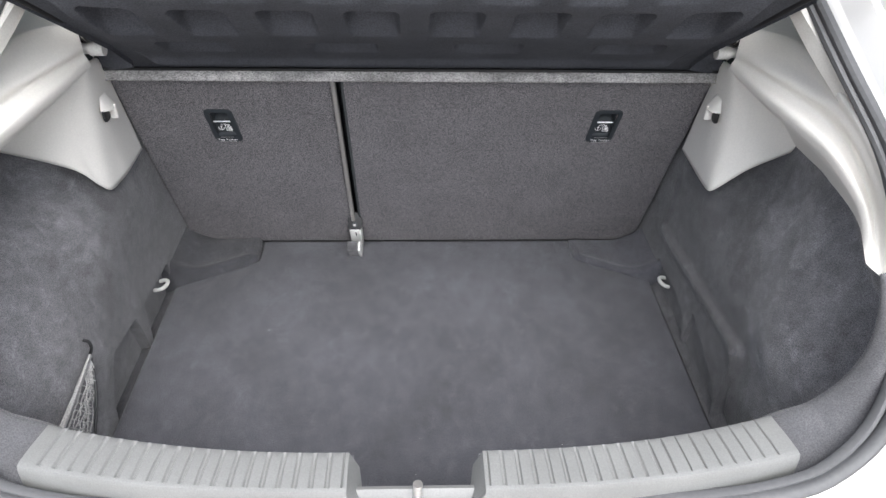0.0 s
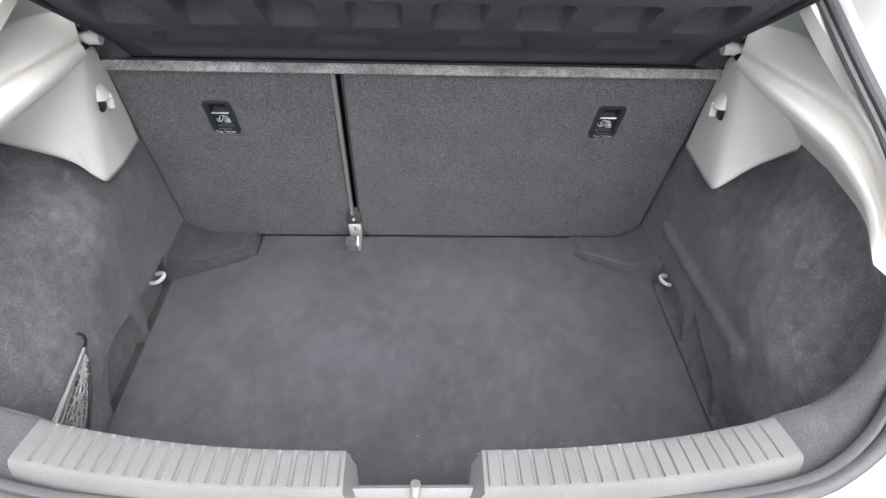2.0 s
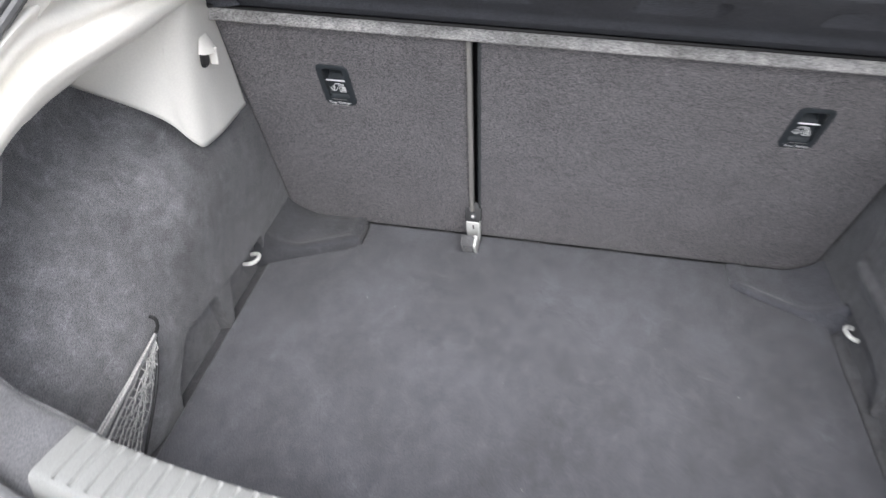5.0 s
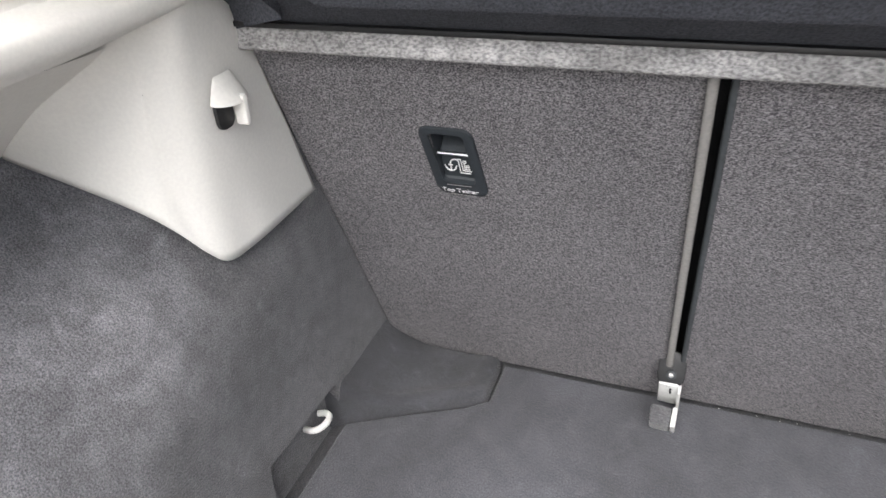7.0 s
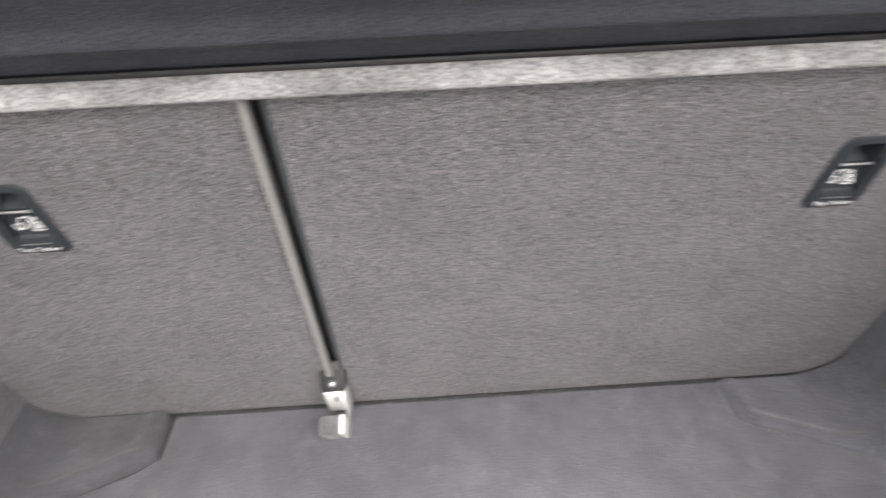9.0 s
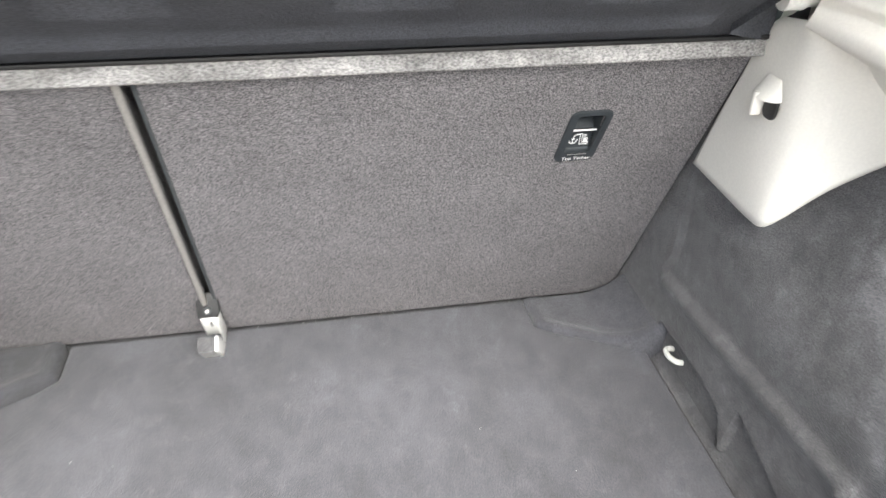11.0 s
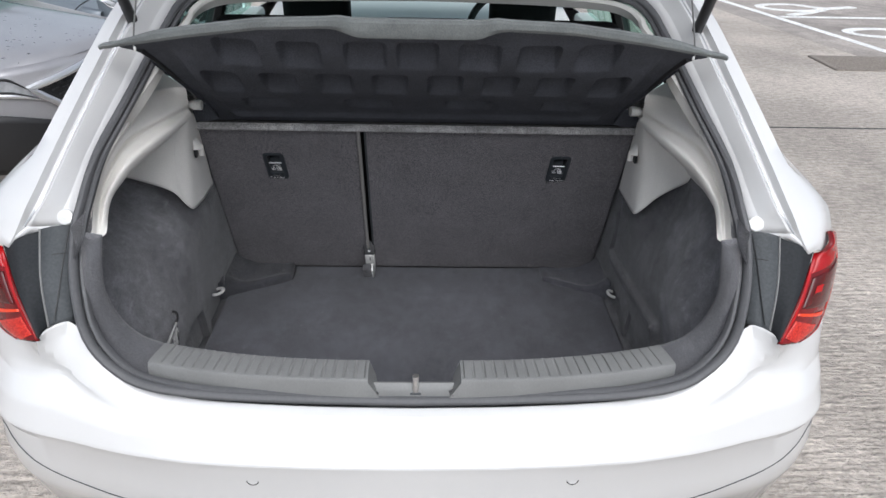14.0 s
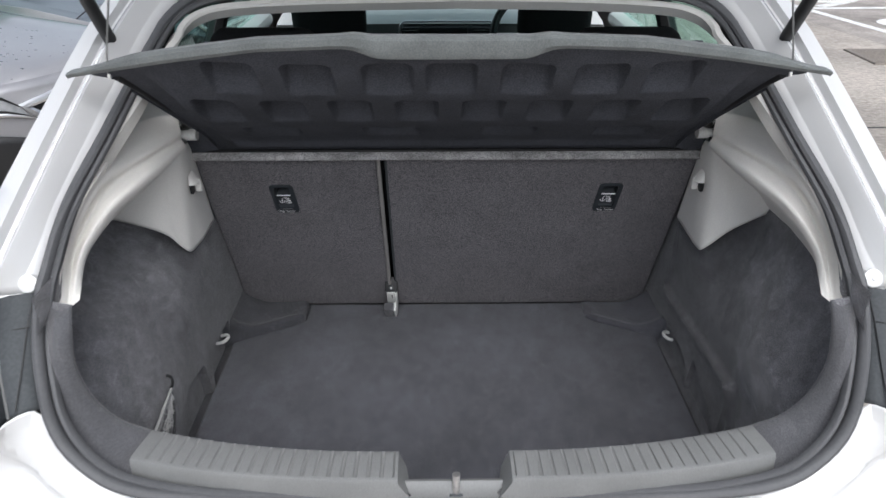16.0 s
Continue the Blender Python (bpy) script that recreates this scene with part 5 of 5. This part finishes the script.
    part("front_head_restraint", box((0.262, 0.10, 0.26), bevel=0.04, m=Matrix.Translation((side * 0.402, 2.05, 1.125)) @ pose(0, 0, 0, 10, 0, 0), segments=4), SEATCLOTH, seat)
    part("front_cushion", box((0.50, 0.5, 0.16), (side * 0.40, 2.2, 0.50), 0.05, segments=4), SEATCLOTH, seat)

dash_rows = []
for y, z in ((2.70, 0.55), (2.68, 0.78), (2.69, 0.905), (2.71, 0.930), (2.95, 0.955), (3.25, 0.965)):
    dash_rows.append([(x, y + 0.05 * x * x, z - 0.02 * x * x) for x in np.linspace(-0.74, 0.74, 30)])
dash = part("dashboard", loft(dash_rows), GREYDASH, car, "grey dashboard with chrome-edged vents")
# The top's pale colour carries the windscreen's light on a darker dash.
part("dash_top", loft([[(x, y + 0.05 * x * x, z - 0.02 * x * x) for x in np.linspace(-0.735, 0.735, 30)] for y, z in ((2.70, 0.930), (2.72, 0.941), (2.95, 0.968), (3.25, 0.980))]), DASHPAD, dash)
frame_o = rounded(0.42, 0.13, 0.03, 5, 0.03, 0.880)
part("console_frame", sweep([(px, 2.672, pz) for px, pz in frame_o], ring(0.005, 6), closed=True, up=(0, -1, 0)), CHROME, dash)
part("console_screen", box((0.22, 0.012, 0.08), (0.03 - 0.02, 2.675, 0.880), 0.004), BLACK, dash)
for dx in (-0.165, 0.15):
    vent = part("air_vent", box((0.08, 0.02, 0.08), (0.03 + dx, 2.675, 0.880), 0.006), BLACK, dash)
    for k in range(4):
        part("vane", box((0.07, 0.012, 0.004), (0.03 + dx, 2.664, 0.854 + k * 0.018), 0.001), SILL, vent)
wheel_m = Matrix.Translation((0.40, 2.48, 0.92)) @ pose(0, 0, 0, 64, 0, 0)
bm = sweep([wheel_m @ Vector((0.18 * math.cos(a), 0.18 * math.sin(a), 0)) for a in np.linspace(0, 2 * math.pi, 40, endpoint=False)], ring(0.016, 8), closed=True, up=wheel_m.to_3x3() @ Vector((0, 0, 1)))
steer = part("steering_wheel", bm, BLACK, car)
part("hub", box((0.15, 0.12, 0.05), bevel=0.03, m=wheel_m, segments=3), BLACK, steer)
for a in (0, 180, 270):
    part("spoke", box((0.12, 0.03, 0.015), (0.11, 0, 0), 0.005, m=wheel_m @ pose(0, 0, 0, 0, 0, a)), ZINC, steer)
part("steering_column", box((0.08, 0.08, 0.30), (0, 0, -0.16), 0.02, m=wheel_m), BLACK, steer)
pane = part("windscreen", loft([[(x, 3.28 - 0.1 * x * x, 0.985) for x in np.linspace(-0.70, 0.70, 12)], [(x, 2.74 - 0.05 * x * x, 1.345) for x in np.linspace(-0.58, 0.58, 12)]]), GLASS, car)
pane.visible_shadow = False
mir = part("rear_view_mirror", box((0.22, 0.03, 0.06), (0, 2.66, 1.27), 0.015), BLACK, car)
part("mirror_stem", box((0.02, 0.06, 0.06), (0, 2.69, 1.31), 0.005), BLACK, mir)
bonnet = [[(x, y - 0.12 * x * x, z - 0.06 * x * x) for x in np.linspace(-w, w, 24)] for w, y, z in ((0.78, 3.25, 0.985), (0.78, 3.6, 0.95), (0.76, 3.95, 0.88), (0.72, 4.18, 0.78), (0.72, 4.26, 0.62), (0.72, 4.28, 0.40), (0.70, 4.22, 0.22))]
solid(part("bonnet", loft(bonnet), PAINT, car), 0.004)
for side in (1, -1):
    top_line = [(0.775, 3.10, 0.960), (0.78, 3.177, 0.948), (0.78, 3.527, 0.913), (0.76, 3.88, 0.845), (0.72, 4.118, 0.749), (0.72, 4.198, 0.589), (0.72, 4.218, 0.369)]
    mid_line = [(0.855, 3.06, 0.90), (0.855, 3.17, 0.88), (0.840, 3.55, 0.85), (0.815, 3.89, 0.78), (0.755, 4.14, 0.68), (0.74, 4.20, 0.54), (0.735, 4.215, 0.36)]
    low_line = [(0.897, 3.0, 0.72), (0.893, 3.12, 0.70), (0.875, 3.60, 0.68), (0.845, 3.91, 0.60), (0.765, 4.15, 0.54), (0.748, 4.19, 0.47), (0.738, 4.205, 0.34)]
    solid(part("front_wing", loft([spline(mirrored(q, side), 36) for q in (top_line, mid_line, low_line)]), PAINT, car), 0.004)
part("cabin_floor", box((1.56, 2.6, 0.04), (0, 2.3, 0.26), 0.01), BLACK, car)


# ---- neighbouring cars, parked across with their noses towards the hatchback ----
def neighbour(at, turn, paint, label, grille):
    """A parked car built nose to the local +x, its base at the local origin under the nose."""
    ob = thing("parked_car", (0, 0, 0), label, "car", group="cars parked alongside")

    def add(name, bm, material, parent=None, text="", thick=0.0):
        p = part(name, bm, material, parent or ob, text)
        if thick:
            solid(p, thick)
        return p
    w = 0.90
    prof = [(-0.02, 0.74), (-0.12, 0.767), (-0.25, 0.782), (-0.4, 0.795), (-0.8, 0.825), (-1.15, 0.87)]
    rows = [[(x - 0.42 * (abs(s) ** 3.2) * (1 if x > -0.5 else 0.4), s * w * (0.93 if x > -0.2 else 0.97), z - 0.07 * s ** 2 - 0.17 * s ** 4 + 0.012 * math.exp(-((abs(s) - 0.45) / 0.10) ** 2) * min(1.0, -x * 3)) for s in np.linspace(-1, 1, 60)] for x, z in prof]
    bonnet = add("bonnet", loft(rows), paint, None, "", 0.004)
    nose = [[(0.0 - d - 0.44 * abs(s) ** 3.2, s * w * 0.95, z) for s in np.linspace(-1, 1, 40)] for d, z in ((0.025, 0.735), (0.0, 0.70), (-0.005, 0.60), (-0.02, 0.50), (-0.015, 0.36), (0.04, 0.22))]
    bumper = add("front_bumper", loft(nose), paint, None, "", 0.004)

    def on_nose(s, z, out):
        d = float(np.interp(z, [0.22, 0.36, 0.50, 0.60, 0.70, 0.735], [0.04, -0.015, -0.02, -0.005, 0.0, 0.025]))
        return (-d - 0.44 * abs(s) ** 3.2 + out, s * w * 0.95, z)
    corners = [(-0.60, 0.640), (-0.22, 0.700), (0.22, 0.700), (0.60, 0.640), (0.40, 0.49), (-0.40, 0.49)]
    path = []
    for (s0, z0), (s1, z1) in zip(corners, corners[1:] + corners[:1]):
        for k in range(8):
            path.append(on_nose(s0 + (s1 - s0) * k / 8, z0 + (z1 - z0) * k / 8, 0.018))
    surround = add("grille_surround", sweep(path, ring(0.017, 8), closed=True, up=(1, 0, 0)), CHROME, bumper)
    rows = [[on_nose(s * float(np.interp(z, [0.49, 0.64, 0.70], [0.40, 0.59, 0.22])), z, 0.010) for s in np.linspace(-1, 1, 24)] for z in (0.495, 0.55, 0.60, 0.64, 0.66, 0.695)]
    add("grille_back", loft(rows), BLACK, bumper)
    if grille:
        for z in np.arange(0.515, 0.71, 0.024):
            for s in np.arange(-0.56, 0.57, 0.062):
                s2 = s + (0.031 if int(round(z / 0.024)) % 2 else 0)
                if abs(s2) < float(np.interp(z, [0.49, 0.64, 0.70], [0.37, 0.56, 0.20])):
                    p = on_nose(s2, z, 0.016)
                    add("grille_cell", box((0.012, 0.042, 0.012), p, 0.003), BLACK, surround)
    for sd in (1, -1):
        shape = ((0.545, 0.573, 0.582), (0.60, 0.590, 0.640), (0.67, 0.605, 0.698), (0.77, 0.622, 0.715), (0.87, 0.64, 0.725), (0.99, 0.66, 0.735))
        if not grille:
            shape = ((0.90, 0.655, 0.662), (0.92, 0.650, 0.685), (0.945, 0.652, 0.71), (0.965, 0.665, 0.725), (0.98, 0.690, 0.730), (0.995, 0.722, 0.735))
        grid = np.linspace(shape[0][0], shape[-1][0], 24)
        shape = [(q, float(np.interp(q, [p[0] for p in shape], [p[1] for p in shape])), float(np.interp(q, [p[0] for p in shape], [p[2] for p in shape]))) for q in grid]
        rows = [[on_nose(sd * s, z0 + (z1 - z0) * v, 0.012) for s, z0, z1 in shape] for v in np.linspace(0, 1, 6)]
        lampb = add("headlamp", loft(rows), LAMPGREY, None, "clear headlamp with chrome strips", 0.004)
        for v0, v1, mt, nm in ((0.02, 0.20, CHROME, "chrome_strip"), (0.86, 1.0, BLACK, "lamp_edge"), (0.24, 0.34, BLACK, "lamp_line")):
            rows = [[on_nose(sd * s, z0 + (z1 - z0) * v, 0.017) for s, z0, z1 in shape] for v in (v0, v1)]
            add(nm, loft(rows), mt, lampb, "", 0.003)
        rows = [[on_nose(sd * q, float(np.interp(q, [0.33, 0.7, 0.95], [0.25, 0.24, 0.28])) * (1 - v) + v * float(np.interp(q, [0.33, 0.5, 0.7, 0.95], [0.425, 0.47, 0.53, 0.585])), 0.014) for q in np.linspace(0.33, 0.95, 20)] for v in np.linspace(0, 1, 9)]
        add("air_intake", loft(rows), BLACK, bumper, "", 0.003)
        wing = [[(x, sd * yy, z) for x in np.linspace(-3.9, -0.40, 40)] for yy, z in ((0.80, 0.22), (0.89, 0.35), (0.905, 0.52), (0.90, 0.60), (0.89, 0.64))]
        wing += [[(x, sd * 0.86, float(np.interp(x, [-3.9, -1.2, -0.8, -0.40], [0.97, 0.76, 0.70, 0.645]))) for x in np.linspace(-3.9, -0.40, 40)]]
        add("wing", loft(wing), paint, None, "", 0.004)
        for x in (-0.85, -3.3):
            wm = Matrix.Translation((x, sd * 0.80, 0.32)) @ pose(0, 0, 0, 90, 0, 0)
            bm = bmesh.new()
            bmesh.ops.create_cone(bm, segments=36, radius1=0.32, radius2=0.32, depth=0.22, cap_ends=True, matrix=wm)
            wheel = add("wheel", bm, TYRE)
            bm = bmesh.new()
            bmesh.ops.create_cone(bm, segments=30, radius1=0.22, radius2=0.21, depth=0.228, cap_ends=True, matrix=wm)
            add("rim", bm, ZINC, wheel)
            arch_path = [(x + 0.315 * math.cos(a), sd * 0.906, 0.335 + 0.315 * math.sin(a)) for a in np.linspace(-0.1, math.pi + 0.1, 26)]
            add("wheel_arch", sweep(arch_path, rounded(0.05, 0.024, 0.01, 3), up=(0, sd, 0)), BLACK, wheel)
    for sd in (1, -1):
        add("panel_gap", sweep(spline([(-0.62, sd * 0.900, 0.630), (-0.53, sd * 0.897, 0.690), (-0.43, sd * 0.885, 0.74)], 8), ring(0.004, 6), up=(0, sd, 0)), BLACK, bumper)
    rng = random.Random(11)
    bm = bmesh.new()
    for _ in range(150 if grille else 0):
        s0, x0 = rng.uniform(-0.85, 0.2), rng.uniform(-1.0, -0.1)
        z0 = float(np.interp(x0, [-1.15, -0.8, -0.4, -0.25, -0.12, -0.02], [0.87, 0.825, 0.795, 0.782, 0.767, 0.74])) - 0.07 * s0 ** 2 - 0.17 * s0 ** 4 + 0.012 * math.exp(-((abs(s0) - 0.45) / 0.10) ** 2) * min(1.0, -x0 * 3)
        bmesh.ops.create_icosphere(bm, subdivisions=1, radius=rng.uniform(0.004, 0.009), matrix=Matrix.Translation((x0 - 0.42 * abs(s0) ** 3.2 * (1 if x0 > -0.5 else 0.4), s0 * w * 0.95, z0 + 0.001)) @ Matrix.Diagonal((1.2, 1, 0.4, 1)))
    if grille:
        tagged(add("rain_drops", bm, DROPLET, bonnet), kind="stuff")
    cabin = [[(x, s * wd, z - 0.03 * s * s) for s in np.linspace(-1, 1, 20)] for x, wd, z in ((-1.75, 0.62, 1.38), (-2.4, 0.63, 1.45), (-3.3, 0.60, 1.38))]
    add("roof", loft(cabin), paint, None, "", 0.01)
    add("windscreen", loft([[(x - 0.15 * s * s, s * wd, z) for s in np.linspace(-1, 1, 12)] for x, wd, z in ((-1.10, 0.78, 0.86), (-1.75, 0.62, 1.375))]), GLASS, None, "", 0.004)
    add("rear_screen", loft([[(x, s * wd, z) for s in np.linspace(-1, 1, 12)] for x, wd, z in ((-3.3, 0.60, 1.375), (-3.85, 0.76, 0.95))]), GLASS, None, "", 0.004)
    for sd in (1, -1):
        add("side_glass", loft([[(x, sd * 0.83, 0.95) for x in np.linspace(-3.8, -1.2, 8)], [(x, sd * 0.62, 1.37) for x in np.linspace(-3.3, -1.8, 8)]]), GLASS, None, "", 0.004)
    add("rear_panel", box((0.05, 1.7, 0.75), (-3.9, 0, 0.60), 0.02), paint)
    add("underbody", box((3.6, 1.6, 0.15), (-2.2, 0, 0.28), 0.05), BLACK)
    ob.matrix_world = pose(*at, 0, 0, turn)
    return ob


neighbour((-1.61, 2.91, 0), -15, GREYPAINT, "dark grey parked car with honeycomb grille, wet bonnet", True)
neighbour((-1.60, 5.05, 0), -15, BLUEPAINT, "blue-grey parked car beside the grey one", False)
